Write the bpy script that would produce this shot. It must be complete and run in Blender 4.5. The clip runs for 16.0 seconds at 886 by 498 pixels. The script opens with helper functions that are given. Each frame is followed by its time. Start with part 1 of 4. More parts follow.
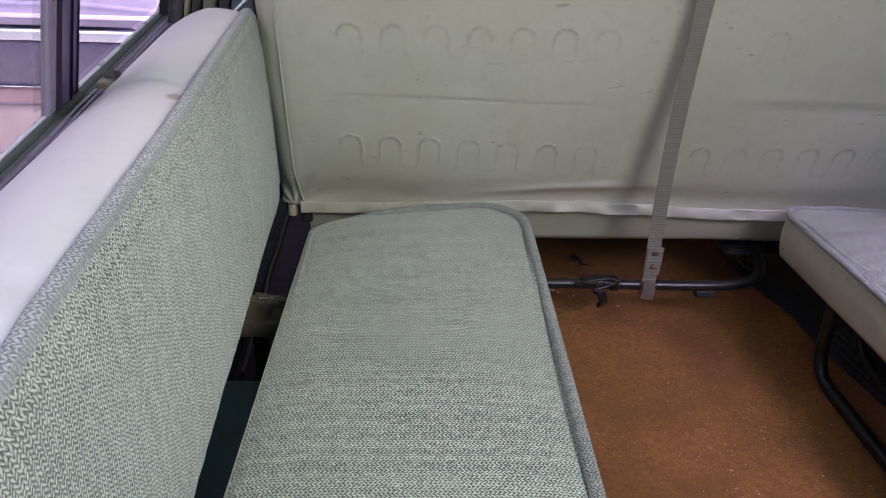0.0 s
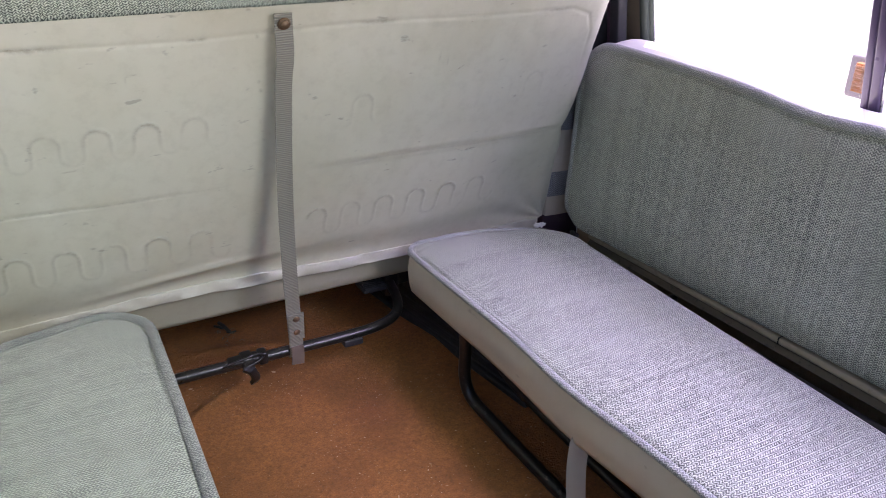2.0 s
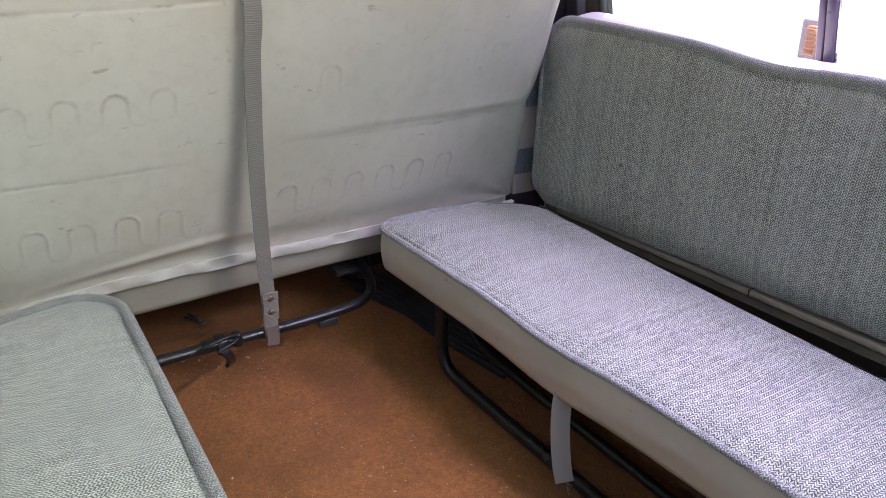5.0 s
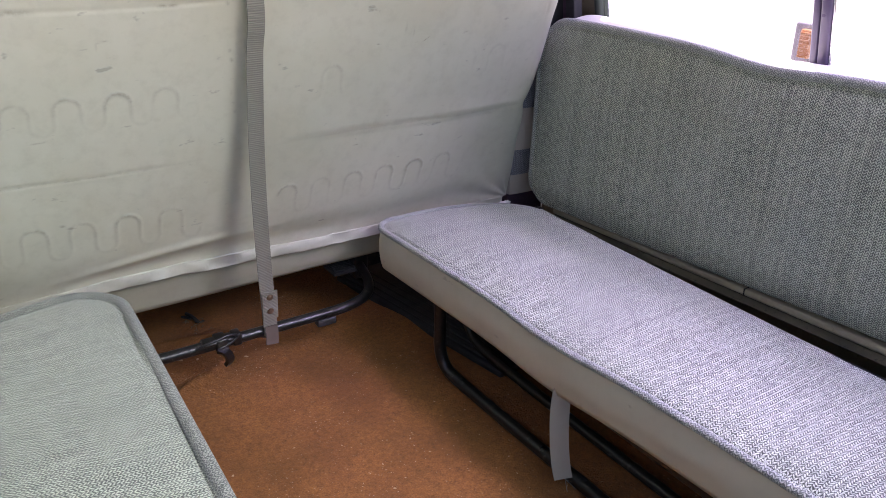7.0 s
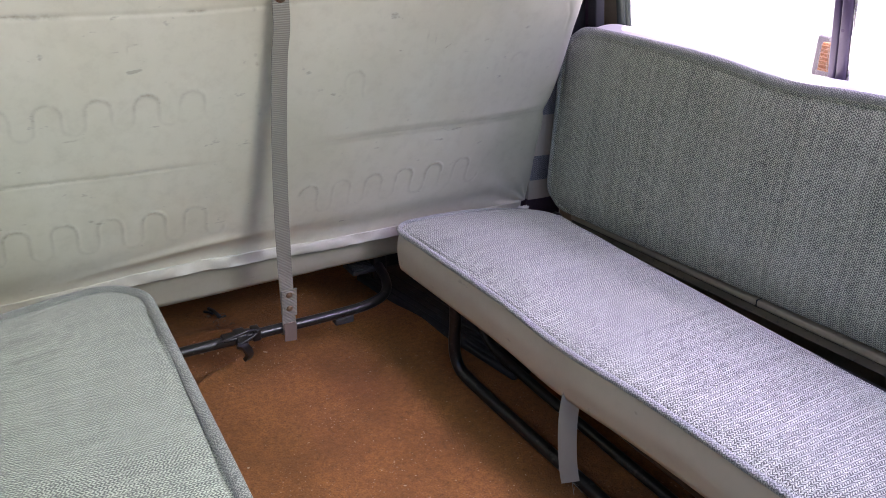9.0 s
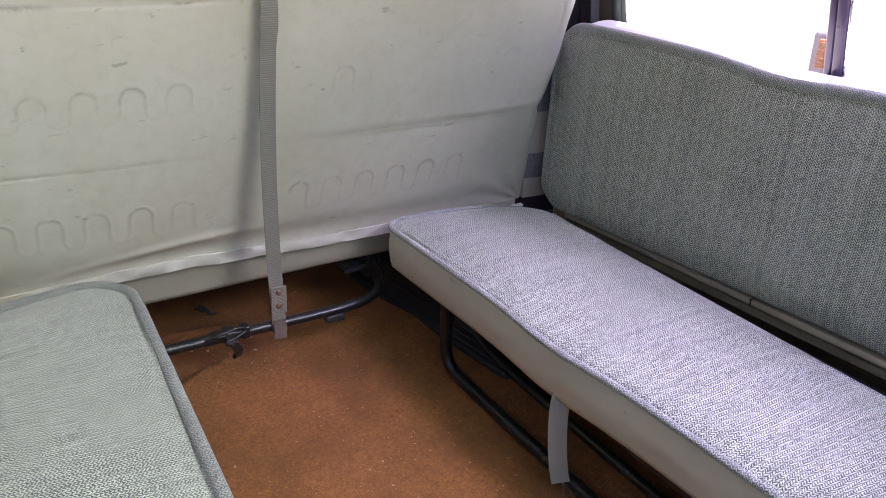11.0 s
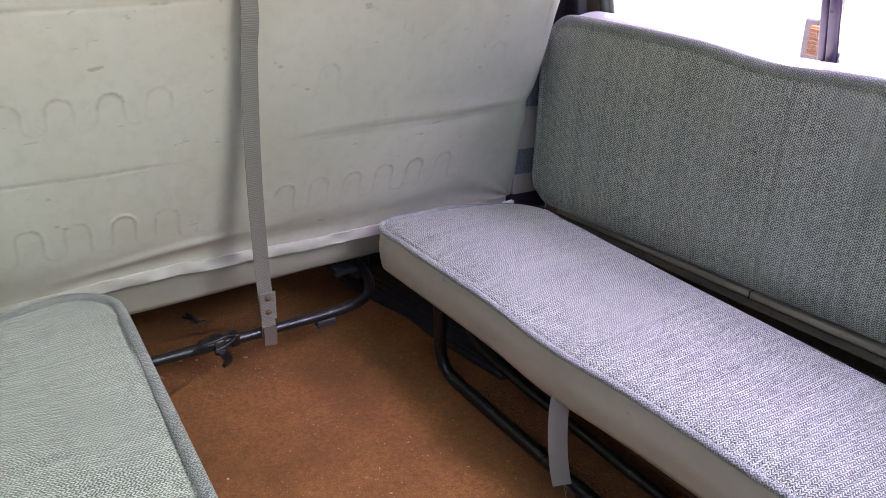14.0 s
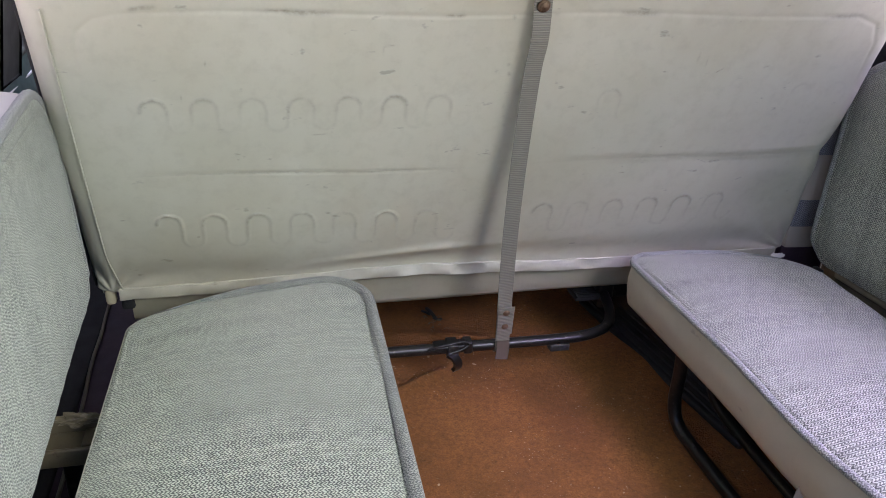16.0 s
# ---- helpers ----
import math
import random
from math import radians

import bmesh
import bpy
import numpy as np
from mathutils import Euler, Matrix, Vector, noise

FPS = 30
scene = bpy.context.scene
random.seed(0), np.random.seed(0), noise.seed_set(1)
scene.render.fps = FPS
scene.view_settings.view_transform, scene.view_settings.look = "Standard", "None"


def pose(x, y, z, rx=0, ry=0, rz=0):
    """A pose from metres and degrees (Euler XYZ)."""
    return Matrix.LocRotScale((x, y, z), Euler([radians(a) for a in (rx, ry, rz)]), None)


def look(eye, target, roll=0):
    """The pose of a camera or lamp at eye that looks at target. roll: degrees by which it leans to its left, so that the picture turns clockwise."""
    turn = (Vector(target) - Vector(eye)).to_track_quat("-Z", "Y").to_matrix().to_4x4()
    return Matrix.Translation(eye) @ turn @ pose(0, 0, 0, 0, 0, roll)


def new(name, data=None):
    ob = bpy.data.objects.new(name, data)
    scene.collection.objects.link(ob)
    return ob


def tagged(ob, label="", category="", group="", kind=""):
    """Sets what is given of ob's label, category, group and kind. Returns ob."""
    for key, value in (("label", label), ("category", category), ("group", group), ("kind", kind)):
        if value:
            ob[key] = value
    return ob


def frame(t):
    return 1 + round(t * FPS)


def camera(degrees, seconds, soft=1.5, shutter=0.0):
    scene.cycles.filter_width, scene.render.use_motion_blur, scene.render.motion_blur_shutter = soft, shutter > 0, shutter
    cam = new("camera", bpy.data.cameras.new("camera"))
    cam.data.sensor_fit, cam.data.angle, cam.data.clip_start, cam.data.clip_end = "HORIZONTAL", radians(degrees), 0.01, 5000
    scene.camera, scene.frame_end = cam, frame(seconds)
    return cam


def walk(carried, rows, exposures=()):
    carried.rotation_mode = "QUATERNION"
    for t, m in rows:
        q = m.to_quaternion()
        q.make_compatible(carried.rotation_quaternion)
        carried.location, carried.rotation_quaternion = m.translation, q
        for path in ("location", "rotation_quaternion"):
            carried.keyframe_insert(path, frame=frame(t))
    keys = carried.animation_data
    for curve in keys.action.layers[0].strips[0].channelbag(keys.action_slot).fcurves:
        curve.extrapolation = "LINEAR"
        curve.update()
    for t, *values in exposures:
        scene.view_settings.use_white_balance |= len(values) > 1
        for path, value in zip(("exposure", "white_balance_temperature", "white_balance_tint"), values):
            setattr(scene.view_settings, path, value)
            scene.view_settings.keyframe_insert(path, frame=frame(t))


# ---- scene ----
cam = camera(57.95, 16.0, soft=0.8, shutter=0.2)
PATH = [  # seconds, eye, target, roll
    (0.0, (-0.4430, -0.0760, 0.8480), (-0.3595, 1.7240, -0.0225), 2.10),
    (0.5, (-0.4410, -0.0745, 0.8792), (-0.1677, 1.7187, 0.0369), 2.06),
    (1.0, (-0.4095, -0.0556, 0.9283), (0.1439, 1.6659, 0.0738), 1.46),
    (1.5, (-0.3813, -0.0714, 0.9322), (0.2945, 1.6213, 0.1089), 0.24),
    (2.0, (-0.3540, 0.0131, 0.9724), (0.5090, 1.5915, 0.0982), 0.77),
    (2.5, (-0.3376, -0.0138, 0.9350), (0.5766, 1.5589, 0.1038), -0.53),
    (3.0, (-0.3674, -0.0051, 0.9240), (0.5696, 1.5565, 0.0974), -0.23),
    (3.5, (-0.4002, -0.0291, 0.9145), (0.5428, 1.5341, 0.0977), -0.24),
    (4.0, (-0.3990, -0.0249, 0.9004), (0.5465, 1.5342, 0.0786), -0.23),
    (6.5, (-0.4041, 0.0046, 0.8909), (0.5869, 1.5309, 0.0612), -0.01),
    (7.0, (-0.4218, -0.0120, 0.8907), (0.5659, 1.5208, 0.0693), 0.25),
    (7.5, (-0.4185, -0.0147, 0.8958), (0.5431, 1.5320, 0.0694), 0.70),
    (8.0, (-0.4083, -0.0253, 0.8993), (0.5308, 1.5354, 0.0733), 0.71),
    (8.5, (-0.4032, -0.0422, 0.9121), (0.5308, 1.5221, 0.0872), 0.81),
    (9.0, (-0.4195, -0.0392, 0.9079), (0.5145, 1.5264, 0.0854), 0.91),
    (11.5, (-0.3939, -0.0365, 0.8972), (0.5379, 1.5294, 0.0729), 1.20),
    (12.0, (-0.3992, -0.0349, 0.8995), (0.5336, 1.5297, 0.0737), 1.25),
    (12.5, (-0.3919, -0.0383, 0.8962), (0.5432, 1.5275, 0.0752), 1.04),
    (13.0, (-0.3848, -0.0393, 0.9055), (0.5487, 1.5246, 0.0791), 0.78),
    (13.5, (-0.3796, -0.0228, 0.8979), (0.5549, 1.5393, 0.0693), 0.25),
    (14.0, (-0.3854, -0.0081, 0.8885), (0.5688, 1.5422, 0.0602), -0.11),
    (14.5, (-0.4172, 0.0296, 0.9189), (0.4252, 1.6447, 0.0933), -0.09),
    (15.0, (-0.3824, 0.0599, 0.9216), (0.1431, 1.7935, 0.0740), 0.98),
    (15.5, (-0.3752, 0.0385, 0.9187), (0.0683, 1.7979, 0.0775), 2.01),
    (16.0, (-0.3875, 0.0482, 0.9113), (0.0268, 1.8178, 0.0766), 2.18),
]
EXPOSURES = [(0.0, 1.56, 6500, 26.0), (0.5, 1.78, 6500, 26.0), (1.2, 2.08, 6500, 26.0), (14.2, 2.08, 6500, 26.0), (15.0, 2.03, 6500, 26.0), (16.0, 2.00, 6500, 26.0)]
walk(cam, [(t, look(eye, target, roll)) for t, eye, target, roll in PATH], EXPOSURES)

# ---- light ----
world = bpy.data.worlds.new("sky")
scene.world = world
world.use_nodes = True
wn, wl = world.node_tree.nodes, world.node_tree.links
sky = wn.new("ShaderNodeTexSky")
sky.sky_type, sky.sun_disc = "NISHITA", False
SUN_UP, SUN_ROUND = radians(66), radians(38)   # elevation, and turn clockwise from ahead (+y)
sky.sun_elevation, sky.sun_rotation = SUN_UP, SUN_ROUND
sky.air_density, sky.dust_density = 1.0, 2.5
wl.new(sky.outputs[0], wn["Background"].inputs[0])
wn["Background"].inputs[1].default_value = 0.11

sun = new("sun", bpy.data.lights.new("sun", "SUN"))
sun.data.energy, sun.data.angle, sun.data.color = 4.0, radians(0.6), (1.0, 0.95, 0.88)
sun.matrix_world = look((0, 0, 0), (-math.cos(SUN_UP) * math.sin(SUN_ROUND), -math.cos(SUN_UP) * math.cos(SUN_ROUND), -math.sin(SUN_UP)))

# added unseen lamp for the sky's light through the open tailgate behind
gate_fill = new("tailgate_daylight", bpy.data.lights.new("tailgate_daylight", "AREA"))
gate_fill.data.shape, gate_fill.data.size, gate_fill.data.size_y = "RECTANGLE", 0.55, 0.6
gate_fill.data.energy, gate_fill.data.color = 1.50, (0.89, 1.0, 0.88)
gate_fill.matrix_world = look((0.37, -0.27, 1.30), (-0.42, 0.78, 0.47))
gate_fill.data.spread = radians(78)

# added unseen lamps, tinted cooler: one behind, two aimed steeply through the side windows
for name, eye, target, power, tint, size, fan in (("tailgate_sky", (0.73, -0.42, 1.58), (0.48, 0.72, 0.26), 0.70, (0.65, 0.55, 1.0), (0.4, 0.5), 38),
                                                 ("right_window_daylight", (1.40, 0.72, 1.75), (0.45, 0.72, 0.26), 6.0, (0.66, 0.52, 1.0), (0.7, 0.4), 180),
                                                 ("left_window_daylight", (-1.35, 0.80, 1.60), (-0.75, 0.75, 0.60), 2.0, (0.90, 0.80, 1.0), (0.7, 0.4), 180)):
    side_fill = new(name, bpy.data.lights.new(name, "AREA"))
    side_fill.data.shape, side_fill.data.size, side_fill.data.size_y = "RECTANGLE", *size
    side_fill.data.energy, side_fill.data.color, side_fill.data.spread = power, tint, radians(fan)
    side_fill.matrix_world = look(eye, target)


# ---- materials ----
class Mat:
    """A small wrapper to write node materials shortly."""
    def __init__(self, name, rough=0.6, metal=0.0, colour=(0.5, 0.5, 0.5)):
        self.m = bpy.data.materials.new(name)
        self.m.use_nodes = True
        self.n, self.l = self.m.node_tree.nodes, self.m.node_tree.links
        self.b = self.n["Principled BSDF"]
        self.set("Roughness", rough)
        self.set("Metallic", metal)
        self.set("Base Color", (*colour, 1))

    def set(self, key, value):
        if hasattr(value, "is_output"):
            self.l.new(value, self.b.inputs[key])
        else:
            self.b.inputs[key].default_value = value

    def node(self, kind):
        return self.n.new(kind)

    def put(self, value, socket):
        if hasattr(value, "is_output"):
            self.l.new(value, socket)
        else:
            socket.default_value = value

    def math(self, op, a, b=0.0, c=0.0):
        made = self.node("ShaderNodeMath")
        made.operation = op
        for i, v in enumerate((a, b, c)):
            self.put(v, made.inputs[i])
        return made.outputs[0]

    def mix(self, f, a, b):
        made = self.node("ShaderNodeMix")
        made.data_type = "RGBA"
        self.put(f, made.inputs[0])
        self.put(a if hasattr(a, "is_output") else (*a, 1), made.inputs[6])
        self.put(b if hasattr(b, "is_output") else (*b, 1), made.inputs[7])
        return made.outputs[2]

    def ramp(self, f, lo, hi):
        made = self.node("ShaderNodeMapRange")
        self.put(f, made.inputs[0])
        made.inputs[1].default_value, made.inputs[2].default_value = lo, hi
        return made.outputs[0]

    def noise(self, scale, detail=3.0, rough=0.55, vector=None):
        made = self.node("ShaderNodeTexNoise")
        made.inputs["Scale"].default_value, made.inputs["Detail"].default_value, made.inputs["Roughness"].default_value = scale, detail, rough
        self.l.new(vector if vector is not None else self.place(), made.inputs["Vector"])
        return made.outputs[0]

    def place(self):
        if not hasattr(self, "co"):
            self.co = self.node("ShaderNodeTexCoord").outputs["Object"]
        return self.co

    def stretched(self, sx, sy, sz):
        made = self.node("ShaderNodeMapping")
        made.inputs["Scale"].default_value = (sx, sy, sz)
        self.l.new(self.place(), made.inputs["Vector"])
        return made.outputs[0]

    def bump(self, height, strength=0.3, distance=0.002):
        made = self.node("ShaderNodeBump")
        made.inputs["Strength"].default_value, made.inputs["Distance"].default_value = strength, distance
        self.l.new(height, made.inputs["Height"])
        if hasattr(self, "last"):
            self.l.new(self.last, made.inputs["Normal"])
        self.last = made.outputs[0]
        self.set("Normal", self.last)


def knit(name, light, dark):
    """Upholstery cloth: columns of slanted stitches in a herringbone, from two yarns. UV in metres."""
    k = Mat(name, rough=0.9)
    uv = k.node("ShaderNodeUVMap").outputs[0]
    parts = k.node("ShaderNodeSeparateXYZ")
    k.l.new(uv, parts.inputs[0])
    u, v = parts.outputs[0], parts.outputs[1]
    slow, quick = k.noise(16.0, 2.0), k.noise(130.0, 2.0)
    cu = k.math("ADD", k.math("MULTIPLY", u, 1 / 0.0077), k.math("ADD", k.math("MULTIPLY", slow, 0.3), k.math("MULTIPLY", quick, 0.3)))
    tri = k.math("PINGPONG", cu, 0.5)
    half = k.math("FLOOR", k.math("MULTIPLY", cu, 2.0))
    column = k.node("ShaderNodeTexWhiteNoise")
    column.noise_dimensions = "1D"
    k.l.new(half, column.inputs["W"])
    # each half column runs out of step with its neighbour, and its stitches slant
    rv = k.math("ADD", k.math("MULTIPLY", v, 1 / 0.0047), k.math("ADD", k.math("MULTIPLY", tri, 1.7), k.math("ADD", k.math("MULTIPLY", k.noise(420.0, 2.0), 1.0), k.math("MULTIPLY", column.outputs[0], 0.6))))
    stitch = k.math("SINE", k.math("MULTIPLY", rv, 6.2832))
    groove = k.math("ABSOLUTE", k.math("SUBTRACT", k.math("MULTIPLY", tri, 4.0), 1.0))
    height = k.math("ADD", k.math("MULTIPLY", stitch, 0.5), k.math("MULTIPLY", groove, -0.35))
    cell = k.node("ShaderNodeCombineXYZ")
    k.l.new(half, cell.inputs[0])
    k.l.new(k.math("FLOOR", k.math("ADD", rv, 0.25)), cell.inputs[1])
    white = k.node("ShaderNodeTexWhiteNoise")
    k.l.new(cell.outputs[0], white.inputs[0])
    gap = k.math("POWER", groove, 3.0)
    yarn = k.math("ADD", k.math("MULTIPLY", white.outputs[0], 0.28), k.math("MULTIPLY", k.noise(620.0, 2.0), 0.80))
    streak = k.math("MULTIPLY", k.math("SUBTRACT", column.outputs[0], 0.5), 0.16)
    f = k.ramp(k.math("ADD", k.math("ADD", k.math("ADD", yarn, streak), k.math("MULTIPLY", gap, 0.62)), k.math("MULTIPLY", stitch, -0.46)), 0.10, 1.03)
    base = k.mix(f, light, dark)
    worn = k.ramp(k.noise(5.0, 4.0), 0.35, 0.75)
    base = k.mix(k.math("MULTIPLY", worn, 0.22), base, tuple(c * 0.72 + 0.02 for c in light))
    k.set("Base Color", base)
    k.set("Sheen Weight", 0.25)
    k.bump(height, 0.42, 0.0018)
    k.bump(k.noise(900.0, 2.0), 0.2, 0.0006)
    return k.m


def vinyl(name, colour, rough=0.48, dirt_and_marks=0.5, scuffs=True, spot=None):
    k = Mat(name, rough=rough)
    blot = k.ramp(k.noise(3.2, 5.0, 0.6), 0.42, 0.75)
    base = k.mix(k.math("MULTIPLY", blot, dirt_and_marks * 0.55), colour, (colour[0] * 0.80, colour[1] * 0.77, colour[2] * 0.66))
    fine = k.ramp(k.noise(42.0, 4.0, 0.65), 0.48, 0.8)
    base = k.mix(k.math("MULTIPLY", fine, dirt_and_marks * 0.28), base, (colour[0] * 0.62, colour[1] * 0.60, colour[2] * 0.55))
    if scuffs:
        marks = k.ramp(k.noise(1.0, 3.0, 0.6, k.stretched(22, 22, 46)), 0.672, 0.73)
        base = k.mix(k.math("MULTIPLY", marks, 0.42 * dirt_and_marks), base, (0.13, 0.12, 0.11))
        tan = k.ramp(k.noise(1.9, 4.0, 0.6), 0.52, 0.72)
        base = k.mix(k.math("MULTIPLY", tan, 0.30 * dirt_and_marks), base, (0.34, 0.28, 0.15))
    if scuffs:      # marks from the mesh: darker along springs and crease, rubbed smudges, scuffs and strap trail
        wear_and_marks = k.node("ShaderNodeAttribute")
        wear_and_marks.attribute_name = "wear_and_marks"
        rubbed = k.math("MULTIPLY", wear_and_marks.outputs["Fac"], k.ramp(k.noise(60.0, 4.0, 0.7), 0.30, 0.66))
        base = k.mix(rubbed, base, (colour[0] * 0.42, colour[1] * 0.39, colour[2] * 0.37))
    if spot is not None:
        gap = k.node("ShaderNodeVectorMath")
        gap.operation = "DISTANCE"
        k.l.new(k.place(), gap.inputs[0])
        gap.inputs[1].default_value = spot
        far = k.math("ADD", gap.outputs["Value"], k.math("MULTIPLY", k.noise(90.0, 3.0), 0.008))
        base = k.mix(k.math("MULTIPLY", k.ramp(far, 0.018, 0.011), 0.75), base, (0.30, 0.19, 0.10))
    k.set("Base Color", base)
    k.set("Roughness", k.math("ADD", k.math("MULTIPLY", k.noise(14.0, 4.0), 0.3), rough - 0.12))
    k.bump(k.noise(700.0, 2.0), 0.10, 0.0005)
    k.bump(k.noise(22.0, 3.0), 0.25, 0.002)
    return k.m


def painted(name, colour, rough=0.4, wear_and_marks=(0.25, 0.24, 0.22), amount=0.4, metal=0.0):
    k = Mat(name, rough=rough, metal=metal)
    f = k.ramp(k.noise(60.0, 5.0, 0.7), 0.58, 0.70)
    g = k.ramp(k.noise(9.0, 3.0), 0.40, 0.8)
    base = k.mix(k.math("MULTIPLY", g, 0.5), colour, tuple(c * 0.6 for c in colour))
    k.set("Base Color", k.mix(k.math("MULTIPLY", f, amount), base, wear_and_marks))
    k.set("Roughness", k.math("ADD", k.math("MULTIPLY", k.noise(30.0, 3.0), 0.35), rough - 0.12))
    k.bump(k.noise(160.0, 3.0), 0.15, 0.001)
    return k.m


def carpet_material():
    k = Mat("rust_carpet", rough=0.95)
    fibre = k.noise(1.0, 3.0, 0.7, k.stretched(330, 330, 200))
    coarse = k.noise(110.0, 3.0, 0.6)
    patch = k.ramp(k.noise(4.5, 4.0, 0.6), 0.36, 0.68)
    base = k.mix(k.ramp(k.math("ADD", k.math("MULTIPLY", fibre, 0.6), k.math("MULTIPLY", coarse, 0.4)), 0.27, 0.70), (0.090, 0.036, 0.008), (0.41, 0.165, 0.038))
    base = k.mix(k.math("MULTIPLY", patch, 0.72), base, (0.126, 0.050, 0.009))
    red = k.ramp(k.noise(2.4, 3.0), 0.5, 0.8)
    base = k.mix(k.math("MULTIPLY", red, 0.55), base, (0.17, 0.052, 0.022))
    grit = k.ramp(k.noise(1.0, 2.0, 0.5, k.stretched(230, 230, 100)), 0.66, 0.74)
    where = k.ramp(k.noise(7.0, 3.0), 0.45, 0.66)
    base = k.mix(k.math("MULTIPLY", k.math("MULTIPLY", grit, where), 0.55), base, (0.72, 0.56, 0.40))
    k.set("Base Color", base)
    k.bump(fibre, 0.9, 0.003)
    k.bump(coarse, 0.6, 0.004)
    return k.m


def webbing_material():
    k = Mat("grey_webbing", rough=0.7)
    uv = k.node("ShaderNodeUVMap").outputs[0]
    parts = k.node("ShaderNodeSeparateXYZ")
    k.l.new(uv, parts.inputs[0])
    rib = k.math("SINE", k.math("MULTIPLY", parts.outputs[1], 6.2832 / 0.0036))
    weave = k.math("SINE", k.math("MULTIPLY", parts.outputs[0], 6.2832 / 0.0026))
    h = k.math("ADD", rib, k.math("MULTIPLY", weave, 0.05))
    base = k.mix(k.ramp(h, -1.3, 1.3), (0.165, 0.154, 0.124), (0.25, 0.235, 0.19))
    k.set("Base Color", k.mix(k.math("MULTIPLY", k.ramp(k.noise(20.0, 4.0), 0.45, 0.8), 0.5), base, (0.21, 0.185, 0.15)))
    k.bump(h, 0.4, 0.0009)
    return k.m


def glass_material(name="window_glass"):
    """A thin pane: clear, with a faint mirror on it."""
    k = Mat(name)
    clear, mirror, both = (k.node("ShaderNode" + n) for n in ("BsdfTransparent", "BsdfGlossy", "MixShader"))
    clear.inputs[0].default_value = (0.90, 0.91, 0.91, 1)
    mirror.inputs["Roughness"].default_value = 0.02
    both.inputs[0].default_value = 0.025
    k.l.new(clear.outputs[0], both.inputs[1])
    k.l.new(mirror.outputs[0], both.inputs[2])
    k.l.new(both.outputs[0], k.n["Material Output"].inputs[0])
    return k.m


CLOTH = knit("grey_green_knit", (0.60, 0.65, 0.52), (0.046, 0.055, 0.045))
# one piping cloth, light put in: paler where lit, darker on the left cushion
PIPE_LIT = knit("grey_green_piping_lit", (0.50, 0.52, 0.47), (0.12, 0.135, 0.125))
PIPE_DARK = knit("grey_green_cushion_piping", (0.43, 0.45, 0.385), (0.055, 0.066, 0.057))
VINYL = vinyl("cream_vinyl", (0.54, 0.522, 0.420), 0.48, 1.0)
VINYL_TOP = vinyl("pale_cream_vinyl", (0.65, 0.635, 0.60), 0.42, 0.4, False, (-0.700, 0.788, 0.614))
CHANNEL = painted("grey_channel", (0.18, 0.155, 0.20), 0.5, (0.06, 0.055, 0.06), 0.7)
BRACKET = painted("dull_bracket", (0.13, 0.11, 0.07), 0.42, (0.07, 0.045, 0.03), 0.7)
VINYL_SIDE = vinyl("taupe_vinyl", (0.51, 0.485, 0.395), 0.5, 0.7)
HEM = vinyl("pale_hem_vinyl", (0.54, 0.53, 0.45), 0.5, 1.1)
CARPET = carpet_material()
WEB = webbing_material()
BLACK = painted("black_enamel", (0.008, 0.008, 0.008), 0.30, (0.15, 0.14, 0.12), 0.42)
LEDGE = painted("olive_grey_enamel", (0.36, 0.325, 0.23), 0.4, (0.10, 0.085, 0.06), 0.5)
RUBBER = painted("black_rubber", (0.018, 0.018, 0.019), 0.6, (0.07, 0.07, 0.065), 0.5)
GREEN_RUBBER = painted("dark_green_rubber", (0.03, 0.042, 0.030), 0.55, (0.08, 0.08, 0.06), 0.5)
PURPLE = painted("dark_plum_paint", (0.060, 0.030, 0.050), 0.6, (0.10, 0.08, 0.07), 0.5)
TEAL = painted("dark_teal_paint", (0.05, 0.115, 0.12), 0.35, (0.06, 0.07, 0.06), 0.4)
TAN = painted("tan_enamel", (0.22, 0.185, 0.125), 0.45, (0.13, 0.08, 0.045), 0.7)
TRAY = painted("dirty_olive_enamel", (0.085, 0.072, 0.045), 0.45, (0.018, 0.016, 0.013), 0.95)
OLIVE = painted("olive_cream_paint", (0.42, 0.43, 0.30), 0.4, (0.16, 0.13, 0.08), 0.5)
RUST = painted("rusty_steel", (0.20, 0.13, 0.08), 0.45, (0.12, 0.05, 0.02), 0.8, 0.7)
BRIGHT = painted("bright_lip", (0.80, 0.79, 0.82), 0.25, (0.6, 0.58, 0.6), 0.15, 0.6)
STEEL = painted("bright_trim", (0.70, 0.70, 0.72), 0.22, (0.35, 0.33, 0.30), 0.4, 0.9)
LINING = vinyl("headliner", (0.55, 0.53, 0.48), 0.8, 0.3, False)
POST = painted("plum_upright", (0.065, 0.047, 0.105), 0.3, (0.03, 0.025, 0.04), 0.3)
DIVIDER = painted("black_divider", (0.010, 0.008, 0.012), 0.7, (0.03, 0.025, 0.03), 0.3)
GLASS = glass_material()
FOAM_TAN = painted("torn_cream_padding", (0.46, 0.40, 0.27), 0.85, (0.2, 0.15, 0.09), 0.5)
FOAM = painted("torn_white_foam", (0.80, 0.79, 0.75), 0.9, (0.5, 0.45, 0.35), 0.3)


